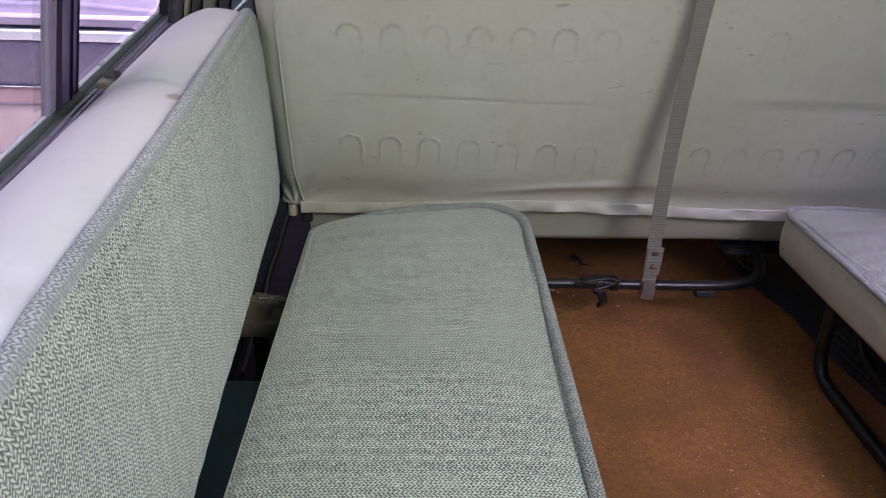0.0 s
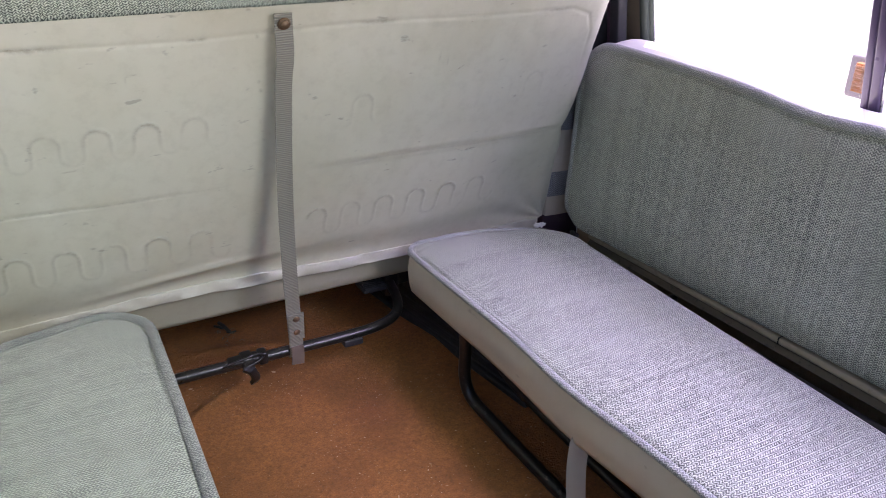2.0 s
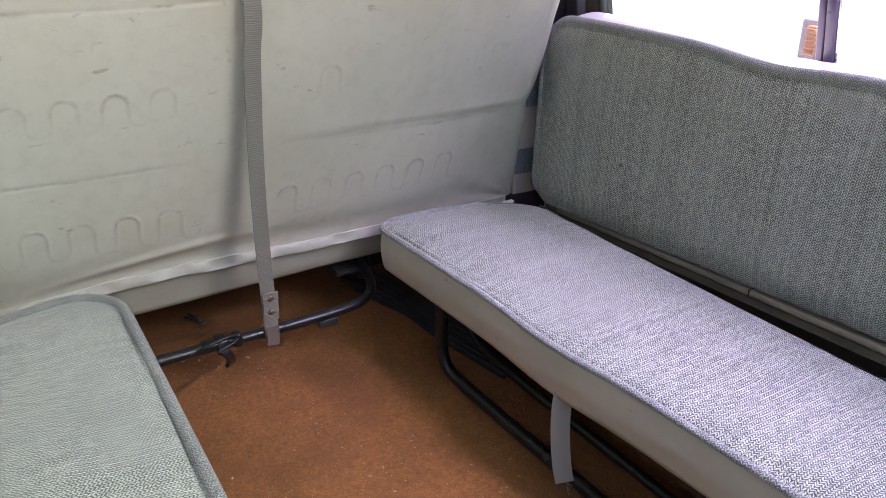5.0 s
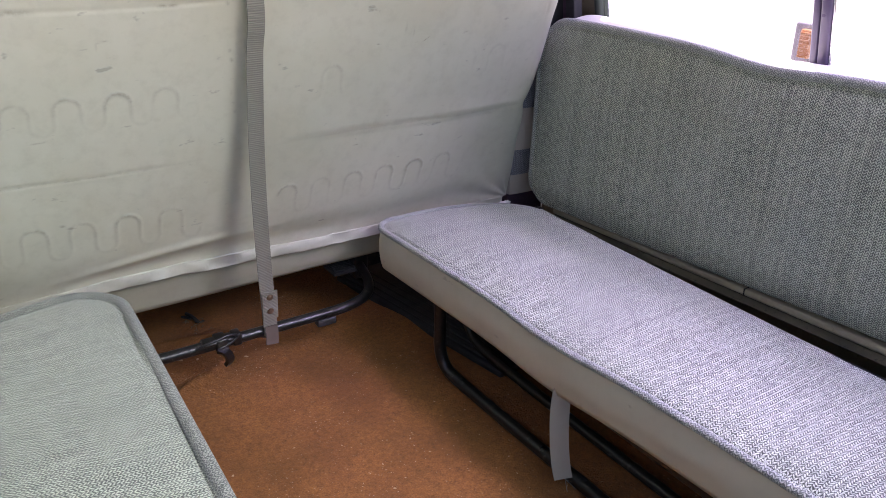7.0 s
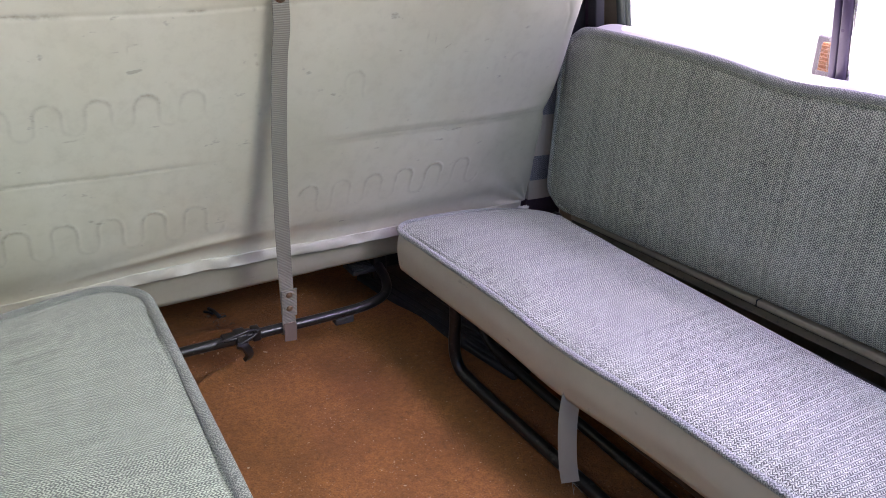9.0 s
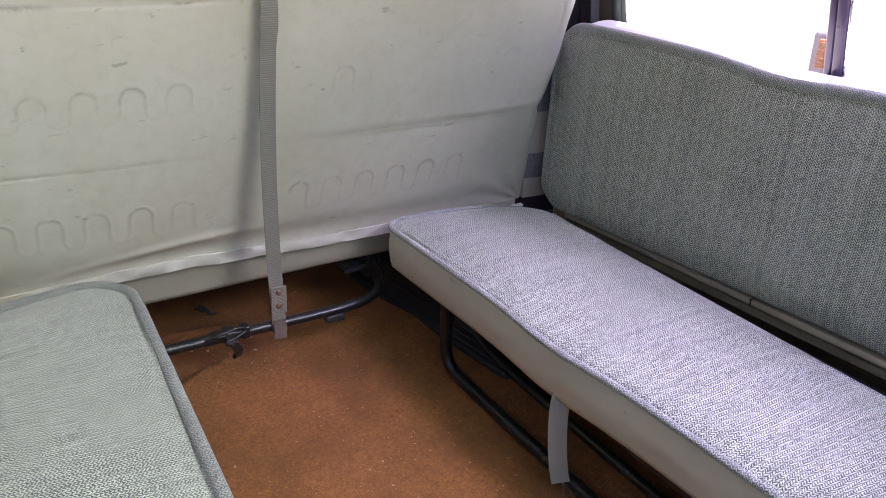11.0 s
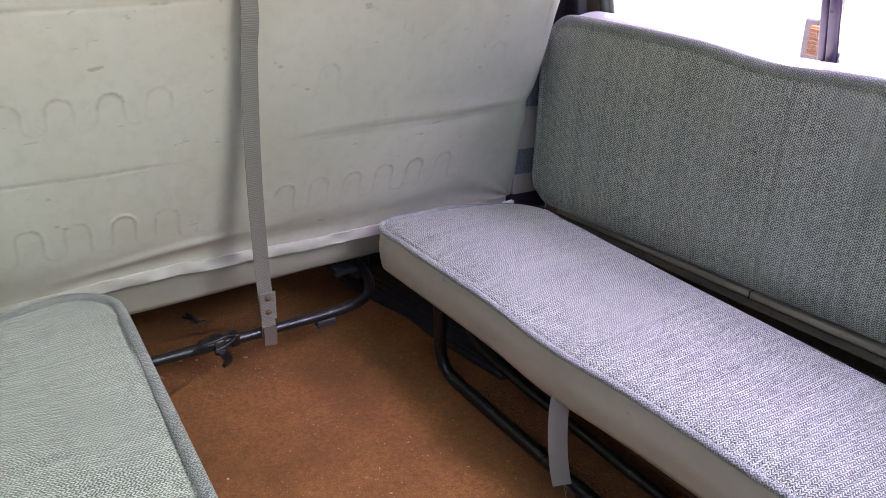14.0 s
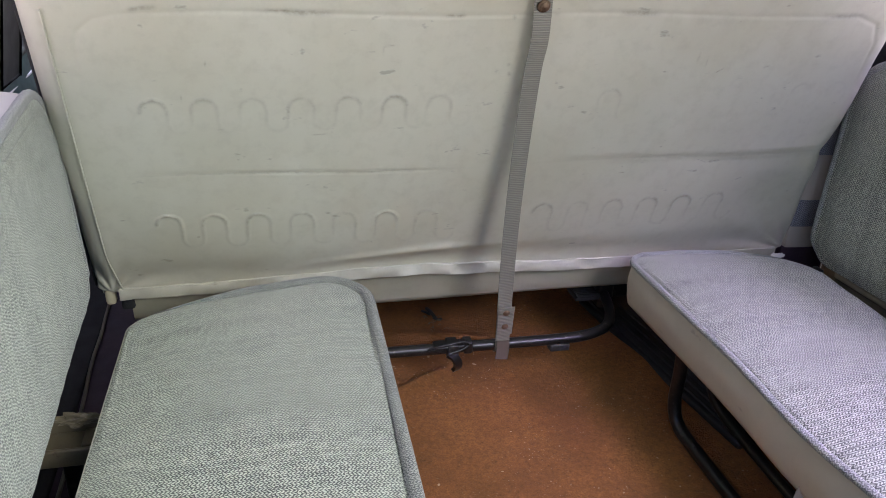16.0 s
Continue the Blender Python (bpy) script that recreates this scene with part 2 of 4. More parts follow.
# ---- building helpers ----
def mesh_of(name, verts, faces, uvs=None, smooth=True):
    me = bpy.data.meshes.new(name)
    me.from_pydata([tuple(map(float, v)) for v in verts], [], faces)
    if uvs is not None:
        layer = me.uv_layers.new(name="UVMap")
        index = np.empty(len(me.loops), dtype=np.int32)
        me.loops.foreach_get("vertex_index", index)
        layer.data.foreach_set("uv", np.asarray(uvs, dtype=np.float32)[index].ravel())
    if smooth:
        me.polygons.foreach_set("use_smooth", [True] * len(me.polygons))
    me.update()
    return me


def part(name, source, material, parent=None, label=""):
    """Links a bmesh or a mesh as one object under a thing, at world coordinates."""
    if isinstance(source, bmesh.types.BMesh):
        me = bpy.data.meshes.new(name)
        source.to_mesh(me)
        source.free()
    else:
        me = source
    if material is not None and not me.materials:
        me.materials.append(material)
    ob = new(name, me)
    if parent is not None:
        ob.parent = parent
        if parent.parent is None:
            ob.matrix_parent_inverse = parent.matrix_basis.inverted()
    return tagged(ob, label=label)


def thing(name, at, label, category, group="", kind=""):
    ob = new(name)
    ob.location = at
    ob.empty_display_size = 0.05
    ob.matrix_basis = Matrix.Translation(at)
    return tagged(ob, label, category, group, kind)


def box(x0, x1, y0, y1, z0, z1, bevel=0.0, seg=2, turn=None):
    bm = bmesh.new()
    bmesh.ops.create_cube(bm, size=1.0)
    for v in bm.verts:
        v.co = Vector((x0 + (v.co.x + 0.5) * (x1 - x0), y0 + (v.co.y + 0.5) * (y1 - y0), z0 + (v.co.z + 0.5) * (z1 - z0)))
    if bevel > 0:
        bmesh.ops.bevel(bm, geom=bm.edges[:], offset=bevel, segments=seg, profile=0.5, affect="EDGES")
        for f in bm.faces:
            f.smooth = True
    if turn is not None:
        bm.transform(turn)
    return bm


def merged(*meshes):
    out = bmesh.new()
    for bm in meshes:
        me = bpy.data.meshes.new("piece")
        bm.to_mesh(me)
        bm.free()
        out.from_mesh(me)
        bpy.data.meshes.remove(me)
    return out


def smooth_path(points, step=0.012, closed=False, rounds=3):
    """Chaikin-rounded path through control points."""
    p = [Vector(q) for q in points]
    for _ in range(rounds):
        q = []
        n = len(p)
        for i in range(n if closed else n - 1):
            a, b = p[i], p[(i + 1) % n]
            q += [a * 0.75 + b * 0.25, a * 0.25 + b * 0.75]
        p = q if closed else [p[0]] + q + [p[-1]]
    return p


def tube(path, r, sides=10, closed=False, cap=True, swell=None):
    """A round bar swept along a path; the UV runs in metres."""
    path = [Vector(p) for p in path]
    n = len(path)
    verts, uvs, faces = [], [], []
    up = Vector((0, 0, 1))
    t0 = (path[1] - path[0]).normalized()
    if abs(t0.dot(up)) > 0.9:
        up = Vector((1, 0, 0))
    side = t0.cross(up).normalized()
    run = 0.0
    for i in range(n):
        a = path[(i - 1) % n] if closed or i > 0 else path[i]
        b = path[(i + 1) % n] if closed or i < n - 1 else path[i]
        t = (b - a).normalized()
        side = (side - t * side.dot(t)).normalized()
        up = side.cross(t)
        if i:
            run += (path[i] - path[i - 1]).length
        q = r if swell is None else r * swell[i]
        for j in range(sides):
            a = 2 * math.pi * j / sides
            verts.append(path[i] + side * (q * math.cos(a)) + up * (q * math.sin(a)))
            uvs.append((run, 2 * math.pi * r * j / sides))
    for i in range(n if closed else n - 1):
        k = (i + 1) % n
        for j in range(sides):
            m = (j + 1) % sides
            faces.append((i * sides + j, i * sides + m, k * sides + m, k * sides + j))
    if cap and not closed:
        faces.append(tuple(range(sides))[::-1])
        faces.append(tuple((n - 1) * sides + j for j in range(sides)))
    return mesh_of("bar", verts, faces, uvs)


def outline(u0, u1, v0, v1, radii, n=14, per=0.03):
    """A rounded rectangle, anticlockwise from the low corner; radii for (u0v0, u1v0, u1v1, u0v1)."""
    pts = []
    corners = [(u0, v0, 180, radii[0]), (u1, v0, 270, radii[1]), (u1, v1, 0, radii[2]), (u0, v1, 90, radii[3])]
    for cu, cv, a0, r in corners:
        ou = cu + r if cu == u0 else cu - r
        ov = cv + r if cv == v0 else cv - r
        for i in range(n + 1):
            a = radians(a0 + 90 * i / n)
            pts.append((ou + r * math.cos(a), ov + r * math.sin(a)))
    full = []
    for i, p in enumerate(pts):
        q = pts[(i + 1) % len(pts)]
        d = math.dist(p, q)
        k = max(1, int(d / per))
        full += [(p[0] + (q[0] - p[0]) * j / k, p[1] + (q[1] - p[1]) * j / k) for j in range(k)]
    return full


RINGS = [math.sin(k / 18 * math.pi / 2) * 0.80 for k in range(19)] + [0.80 + 0.20 * k / 22 for k in range(1, 23)]


def pad(m, ring, thick, bulge, bend, names, labels, parent, mats, pipe_r, taper=0.0, seed=1, belly=0.006, drop=0.0, rows=40, rim=0.03, swap=False, seam=0.0, groove=0.0035, front=lambda u, v: 1.0, piped=lambda u, v: 1.0, creases=()):
    """An upholstered pad. ring: its outline in metres; m turns (u, v, w) into the world, w out of the face.
    bend(u, v): how far the surface shifts as (du, dv, dw). The cloth face, the vinyl boxing and the piping are parts."""
    n = len(ring)
    cu, cv = sum(p[0] for p in ring) / n, sum(p[1] for p in ring) / n
    def world_of(u, v, w):
        du, dv, dw = bend(u, v)
        return m @ Vector((u + du, v + dv, w + dw))
    # distances to the outline, to let the face rise from its rim
    arr = np.array(ring)
    verts, uvs, faces = [], [], []
    for r in range(rows + 1):
        s = RINGS[r]
        for p in ring:
            u, v = cu + (p[0] - cu) * s, cv + (p[1] - cv) * s
            d = float(np.sqrt(((arr - (u, v)) ** 2).sum(1)).min())
            lift = bulge * (1 - math.exp(-d / rim)) + 0.35 * bulge * (1 - math.exp(-d / (rim * 5)))
            w = lift + 0.003 * noise.noise((u * 9 + seed, v * 9, seed)) * min(1, d / 0.05) + 0.0012 * noise.noise((u * 34, v * 34, seed))
            if seam:
                k = front(u, v)
                w -= k * groove * math.exp(-((d - seam) / 0.0035) ** 2)
                w += k * 0.003 * math.exp(-((d - seam * 0.45) / (seam * 0.4)) ** 2)
            verts.append(world_of(u, v, w))
            uvs.append((v, u) if swap else (u, v))
    for r in range(rows):
        for j in range(n):
            k = (j + 1) % n
            faces.append((r * n + j, (r + 1) * n + j, (r + 1) * n + k, r * n + k))
    face = mesh_of(names[0], verts, faces, uvs)
    # boxing: the sides and the back
    verts, uvs, faces = [], [], []
    steps = 9
    run = 0.0
    for r in range(steps + 1):
        g = r / steps
        for j, p in enumerate(ring):
            q0, q1 = ring[j - 1], ring[(j + 1) % n]
            tx, ty = q1[0] - q0[0], q1[1] - q0[1]
            tl = math.hypot(tx, ty) or 1.0
            nx, ny = ty / tl, -tx / tl
            out = belly * math.sin(g * math.pi) + 0.0025 * noise.noise((p[0] * 12, p[1] * 12, g * 3 + seed)) * math.sin(g * math.pi)
            if p[1] > cv:
                out -= sum(0.007 * math.exp(-((p[0] - c - 0.05 * (g - 0.5)) / 0.007) ** 2) for c in creases)
            u = cu + (p[0] - cu) * (1 - taper * g * 0.5) + nx * out
            v = p[1] + ny * out - (drop * g ** 2.4 if p[1] > cv else 0.0)
            verts.append(world_of(u, v, -thick * g - 0.001))
            uvs.append((p[0] + p[1], g * thick))
    for r in range(steps):
        for j in range(n):
            k = (j + 1) % n
            faces.append((r * n + j, r * n + k, (r + 1) * n + k, (r + 1) * n + j))
    faces.append(tuple(steps * n + j for j in range(n)))
    body = part(names[1], mesh_of(names[1], verts, faces, uvs), mats[1], parent, labels[0])
    part(names[0], face, mats[0], body, labels[1])
    start = next((i for i in range(n) if piped(*ring[i - 1]) <= 0.02 < piped(*ring[i])), 0)
    ring = ring[start:] + ring[:start]
    ring = [p for p in ring if piped(*p) > 0.02]
    path = [world_of(p[0], p[1], 0.001 + 0.0008 * noise.noise((p[0] * 40, p[1] * 40, seed))) for p in ring]
    part(names[2], tube(path, pipe_r, 10, closed=len(ring) == n, swell=[piped(*p) for p in ring]), mats[2], body)
    return body


def ribbon(path, width, thick, across=Vector((1, 0, 0)), uv0=0.0):
    """A flat webbing strap along a path; across is its width's direction."""
    verts, uvs, faces = [], [], []
    run = uv0
    path = [Vector(p) for p in path]
    for i, p in enumerate(path):
        t = (path[min(i + 1, len(path) - 1)] - path[max(i - 1, 0)]).normalized()
        a = (across - t * across.dot(t)).normalized()
        nrm = a.cross(t)
        if i:
            run += (p - path[i - 1]).length
        for su, sn in ((-1, -1), (1, -1), (1, 1), (-1, 1)):
            verts.append(p + a * (su * width / 2) + nrm * (sn * thick / 2))
            uvs.append((su * width / 2, run))
    for i in range(len(path) - 1):
        for j in range(4):
            k = (j + 1) % 4
            faces.append((i * 4 + j, i * 4 + k, i * 4 + 4 + k, i * 4 + 4 + j))
    faces += [(3, 2, 1, 0), tuple(len(verts) - 4 + j for j in range(4))]
    return mesh_of("strap", verts, faces, uvs, smooth=False)


def disc(at, normal, r, h, sides=14):
    """A low round head (rivet, bolt) on a surface."""
    bm = bmesh.new()
    bmesh.ops.create_cone(bm, cap_ends=True, segments=sides, radius1=r, radius2=r * 0.72, depth=h)
    bmesh.ops.bevel(bm, geom=[e for e in bm.edges if all(v.co.z > 0 for v in e.verts)], offset=h * 0.35, segments=2, affect="EDGES")
    bm.transform(Matrix.Translation(at) @ Vector(normal).to_track_quat("Z", "Y").to_matrix().to_4x4())
    for f in bm.faces:
        f.smooth = True
    return bm


# ---- setting: ground, body shell ----
GROUND_Z = -0.62
SILL, HEAD = 0.578, 1.02       # lower and upper edge of the side windows
SIDE = 0.85                    # the window plane, left and right
ROOF = 1.16


def concrete_material():
    k = Mat("pale_concrete", rough=0.85)
    base = k.mix(k.noise(0.7, 6.0, 0.65), (0.50, 0.49, 0.47), (0.62, 0.61, 0.59))
    base = k.mix(k.math("MULTIPLY", k.ramp(k.noise(25.0, 4.0), 0.5, 0.8), 0.4), base, (0.38, 0.37, 0.36))
    k.set("Base Color", base)
    k.bump(k.noise(60.0, 4.0), 0.4, 0.006)
    return k.m


bm = bmesh.new()
bmesh.ops.create_grid(bm, x_segments=24, y_segments=24, size=600)
bm.transform(Matrix.Translation((0, 0, GROUND_Z)))
tagged(part("ground", bm, concrete_material()), "pale sunlit concrete yard around the vehicle", "ground", kind="structure")

# carpeted load floor, slightly lumpy, as one sheet
def carpet_height(x, y):
    h = 0.006 * noise.noise((x * 5, y * 5, 0.3)) + 0.0022 * noise.noise((x * 16, y * 16, 2.0))
    # a fold that runs from the latch towards the left
    fx = (x + 0.05) / -0.16
    if -0.1 < fx < 1.4:
        line = 1.405 - 0.10 * fx
        h += 0.016 * math.exp(-((y - line) / 0.016) ** 2) * max(0.0, 1 - abs(fx - 0.45) / 0.9)
    h += 0.014 * math.exp(-(((x - 0.34) / 0.10) ** 2 + ((y - 1.37) / 0.09) ** 2))
    # two slack waves beside the cover sheet and behind the bar
    h += 0.011 * math.exp(-(((x - 0.22 - 0.5 * (y - 1.25)) / 0.022) ** 2 + ((y - 1.25) / 0.09) ** 2))
    h += 0.012 * math.exp(-(((y - 1.53 + 0.25 * (x + 0.05)) / 0.020) ** 2 + ((x + 0.05) / 0.12) ** 2))
    return h


NX, NY = 150, 190
verts, uvs, faces = [], [], []
for j in range(NY + 1):
    for i in range(NX + 1):
        x, y = -0.80 + 1.60 * i / NX, -0.06 + 2.06 * j / NY
        verts.append((x, y, carpet_height(x, y) - 0.004))
        uvs.append((x, y))
for j in range(NY):
    for i in range(NX):
        a = j * (NX + 1) + i
        faces.append((a, a + 1, a + NX + 2, a + NX + 1))
tagged(part("floor", mesh_of("floor", verts, faces, uvs), CARPET), "worn rust-brown carpet on the load floor", "carpet", kind="structure")
tagged(part("floor_pan", box(-0.86, 0.86, -0.08, 2.9, -0.08, -0.02), PURPLE), "dark painted floor pan under the carpet", "floor", kind="structure")
tagged(part("ceiling", box(-0.88, 0.88, 0.26, 2.95, ROOF, ROOF + 0.04, 0.01), LINING), "pale headliner under the roof", "ceiling", kind="structure")
tagged(part("wall_front", box(-0.86, 0.86, 2.86, 2.94, -0.02, 0.62), VINYL_SIDE), "taupe panel that closes the cabin ahead", "wall", kind="structure")


# window openings along each side: (start, end) in y, with rounded corners
OPENINGS = {-1: [(-0.02, 1.415, SILL), (1.74, 2.80, SILL - 0.065)], 1: [(-0.02, 1.300, SILL), (1.68, 2.70, SILL)]}


def tumble(ob, s, toe=True):
    """Leans what stands above the sill inwards, as the body's sides do; the left side also toes out and climbs a little."""
    for o in (ob, *ob.children_recursive):
        if o.type == "MESH":
            for v in o.data.vertices:
                if v.co.z > SILL:
                    v.co.x -= s * 0.18 * (v.co.z - SILL)
                if toe and s < 0 and v.co.z > 0.15:
                    run = min(v.co.y, 2.0) - 0.92
                    v.co.x -= 0.05 * run
                    v.co.z += 0.045 * run * min(1.0, max(0.0, (ROOF - v.co.z) / (ROOF - SILL)))
    return ob


def side_wall(s, name, inner, label):
    """The side of the body: a thick sheet with two rounded window openings cut through it."""
    x_in, x_out = s * (SIDE - 0.012), s * (SIDE + 0.016)
    bm = bmesh.new()
    y0, y1, z0, z1 = -0.10, 2.95, -0.08, ROOF
    loops = [[(y0, z0), (y1, z0), (y1, z1), (y0, z1)]]
    for a, b, sill in OPENINGS[s]:
        loops.append(outline(a, b, sill, HEAD, (0.05, 0.07, 0.07, 0.05), 6, 0.2))
    edges = []
    for lp in loops:
        vs = [bm.verts.new((x_in, p[0], p[1])) for p in lp]
        edges += [bm.edges.new((vs[i], vs[(i + 1) % len(vs)])) for i in range(len(vs))]
    bmesh.ops.triangle_fill(bm, use_beauty=True, use_dissolve=False, edges=edges)
    grown = bmesh.ops.extrude_face_region(bm, geom=bm.faces[:])
    for g in grown["geom"]:
        if isinstance(g, bmesh.types.BMVert):
            g.co.x = x_out
    bmesh.ops.recalc_face_normals(bm, faces=bm.faces[:])
    return tumble(tagged(part(name, bm, inner), label, "wall", kind="structure"), s)


side_wall(-1, "wall_left", TEAL, "dark teal painted inner side of the body with window openings")
side_wall(1, "wall_right", TAN, "tan painted inner side of the body with window openings")


def side_window(s, name, a, b, sill, divided):
    """Rubber seal, bright lip, sliding panes and the dark divider of one side opening."""
    win = tagged(new(name), "sliding side window in a black rubber seal", "window", kind="structure")
    for off, grow, r in ((-0.013, 0.004, 0.010), (-0.001, 0.001, 0.0085)):
        ring = [(s * (SIDE + off), p[0], p[1]) for p in outline(a - grow, b + grow, sill - grow, HEAD + grow, (0.05, 0.07, 0.07, 0.05), 8, 0.08)]
        part("window_seal", tube(ring, r, 10, closed=True), GREEN_RUBBER, win, "dark green rubber seal")
    ring = [(s * (SIDE + 0.009), p[0], p[1]) for p in outline(a + 0.003, b - 0.003, sill + 0.003, HEAD - 0.003, (0.047, 0.067, 0.067, 0.047), 8, 0.08)]
    part("window_frame", tube(ring, 0.0042 if divided else 0.009, 8, closed=True), BRIGHT, win, "bright metal lip")
    if divided:
        c = 0.858 if s < 0 else 0.789
        panes = ((a + 0.01, c + 0.03, 0.016), (c - 0.03, b - 0.01, 0.026))
        w = 0.036 if s < 0 else 0.018
        part("divider", merged(box(s * (SIDE + 0.000), s * (SIDE + 0.012), c - w, c + 0.002, sill + 0.004, HEAD - 0.004, 0.004),
                               box(s * (SIDE + 0.003), s * (SIDE + 0.015), c + 0.004, c + w, sill + 0.006, HEAD - 0.006, 0.003)), POST, win, "black upright between the sliding panes")
        y = c - w - 0.004
        part("divider_lip", box(s * (SIDE + 0.002), s * (SIDE + 0.010), y - (0.016 if s < 0 else 0.003), y + 0.003, sill + 0.004, HEAD - 0.004, 0.002), STEEL if s > 0 else CHANNEL, win, "pale edge strip of the pane")
    else:
        panes = ((a + 0.01, b - 0.01, 0.02),)
    for p0, p1, off in panes:
        pane = part("pane", box(s * (SIDE + off), s * (SIDE + off + 0.004), p0, p1, sill + 0.001, HEAD - 0.001), GLASS, win)
        pane.visible_shadow = False
    return tumble(win, s)


side_window(-1, "window_1", *OPENINGS[-1][0], True)
side_window(-1, "window_2", *OPENINGS[-1][1], False)
side_window(1, "window_3", *OPENINGS[1][0], True)
side_window(1, "window_4", *OPENINGS[1][1], False)


def side_trim(s):
    """Ribbed trim below the window, and the pillar ahead of it with its layers."""
    rail = thing("window_rail", (s * 0.81, 0.66, SILL), "grey ribbed window channel along the sill", "window rail")
    end = OPENINGS[s][0][1]
    part("channel", box(s * 0.812, s * 0.8365, -0.02, end, SILL - 0.05, SILL - 0.001, 0.003), RUBBER, rail)
    for x in (0.8135, 0.8225, 0.8300):
        part("rib", box(s * x, s * (x + 0.0042), -0.02, end, SILL - 0.008, SILL + 0.0055, 0.0018), CHANNEL, rail, "grey metal rib")
    tumble(rail, s)
    pillar = thing("pillar", (s * 0.82, 1.48, 0.0), "body pillar in layers of paint and black seal", "pillar")
    if s < 0:
        strips = ((1.262, 1.275, RUBBER, "black seal", 0.8285), (1.275, 1.318, OLIVE, "chipped cream trim strip", 0.829), (1.318, 1.400, RUBBER, "black seal", 0.827),
                  (1.400, 1.534, OLIVE, "olive-cream painted post", 0.830), (1.534, 1.660, RUBBER, "black door seal", 0.827))
    else:
        strips = ((1.316, 1.345, RUBBER, "black seal", 0.812), (1.345, 1.362, PURPLE, "dark plum edge", 0.818), (1.362, 1.402, VINYL_SIDE, "grey trim strip", 0.808),
                  (1.402, 1.640, RUBBER, "black door seal", 0.815))
    for p0, p1, mat, label, depth in strips:
        part("strip", box(s * depth, s * (0.8365 if s > 0 else 0.845 if p1 < 1.35 else 0.875), p0 + 0.0008, p1 - 0.0008, 0.56 if s < 0 else 0.20, ROOF - 0.004, 0.003, 3), mat, pillar, label)
    return rail, tumble(pillar, s, False)


side_trim(-1)
side_trim(1)
tumble(tagged(part("trim", box(-0.848, -0.836, 1.72, 2.78, SILL - 0.118, SILL - 0.110, 0.003), BRIGHT), "thin bright strip below the door window", "trim", kind="structure"), -1)

# unseen panel added to cut light bounced in from behind
tagged(part("wall_rear", box(-0.90, 0.90, -0.30, -0.24, -0.30, 0.52, 0.01), TEAL), "added panel behind the seats that blocks low light", "wall", kind="structure")

# ---- side seats ----
def lean(bottom, top, low, high):
    return lambda z: bottom + (top - bottom) * (z - low) / (high - low)


def gauss(x, c, w):
    return math.exp(-((x - c) / w) ** 2)


SEATS = {-1: thing("jump_seat", (-0.46, 0.75, 0.0), "fold-down side seat in pale grey-green cloth beside the window", "seat", "fold-up side seats"),
         1: thing("jump_seat", (0.50, 0.75, 0.0), "fold-down side seat in grey cloth with a hanging strap", "seat", "fold-up side seats")}


def side_backrest(s, x_low, x_top, turn, z0, z1, y0, y1, dip, rise, climb, drop, radii, label):
    ring = outline(y0, y1, z0, z1, radii, 12, 0.012)
    if s < 0:      # face looks towards +x: u = y, v = z, w = +x
        m = Matrix(((0, 0, 1, 0), (1, 0, 0, 0), (0, 1, 0, 0), (0, 0, 0, 1)))
    else:
        m = Matrix(((0, 0, -1, 0), (1, 0, 0, 0), (0, 1, 0, 0), (0, 0, 0, 1)))
    def bend(u, v):
        x = x_low + (x_top - x_low) * (v - z0) / (z1 - z0) + turn * (u - 1.0)
        g = max(0.0, (v - z0) / (z1 - z0))
        dv = (rise * (u - 1.0) - 0.010 * gauss(u, dip, 0.10) + 0.0025 * math.sin(u * 7.0)) * g ** 3 + climb * (u - 1.0) * (1 - min(1.0, g)) ** 2
        return 0.0, dv, (x if s < 0 else -x)
    return pad(m, ring, 0.135, 0.012, bend, ("cloth_face", "backrest", "piping"), (label, "grey-green knitted cloth"), SEATS[s], (CLOTH, VINYL_TOP, PIPE_LIT), 0.0085, seed=3 + s, belly=0.010, drop=drop, rim=0.02, seam=0.026 if s < 0 else 0.014, groove=0.0040, front=lambda u, v: min(1.0, max(0.0, (v - z0) / (z1 - z0) * 4 - 2.6, (u - y1 + 0.12) * 12)), piped=lambda u, v: min(1.0, max(0.0, (v - z0 - 0.012) * 40)), creases=(0.86, 0.40) if s < 0 else (0.80, 0.55))


left_rest = side_backrest(-1, -0.678, -0.697, -0.045, 0.266, 0.615, 0.02, 1.322, 0.2, 0.034, 0.0, 0.036, (0.07, 0.05, 0.105, 0.09), "upright grey-green cloth backrest with cream vinyl top below the window")
right_rest = side_backrest(1, 0.691, 0.707, -0.010, 0.252, 0.641, 0.02, 1.338, 0.79, 0.006, -0.045, 0.010, (0.07, 0.055, 0.085, 0.09), "upright grey-green cloth backrest with a sagging vinyl top in daylight")


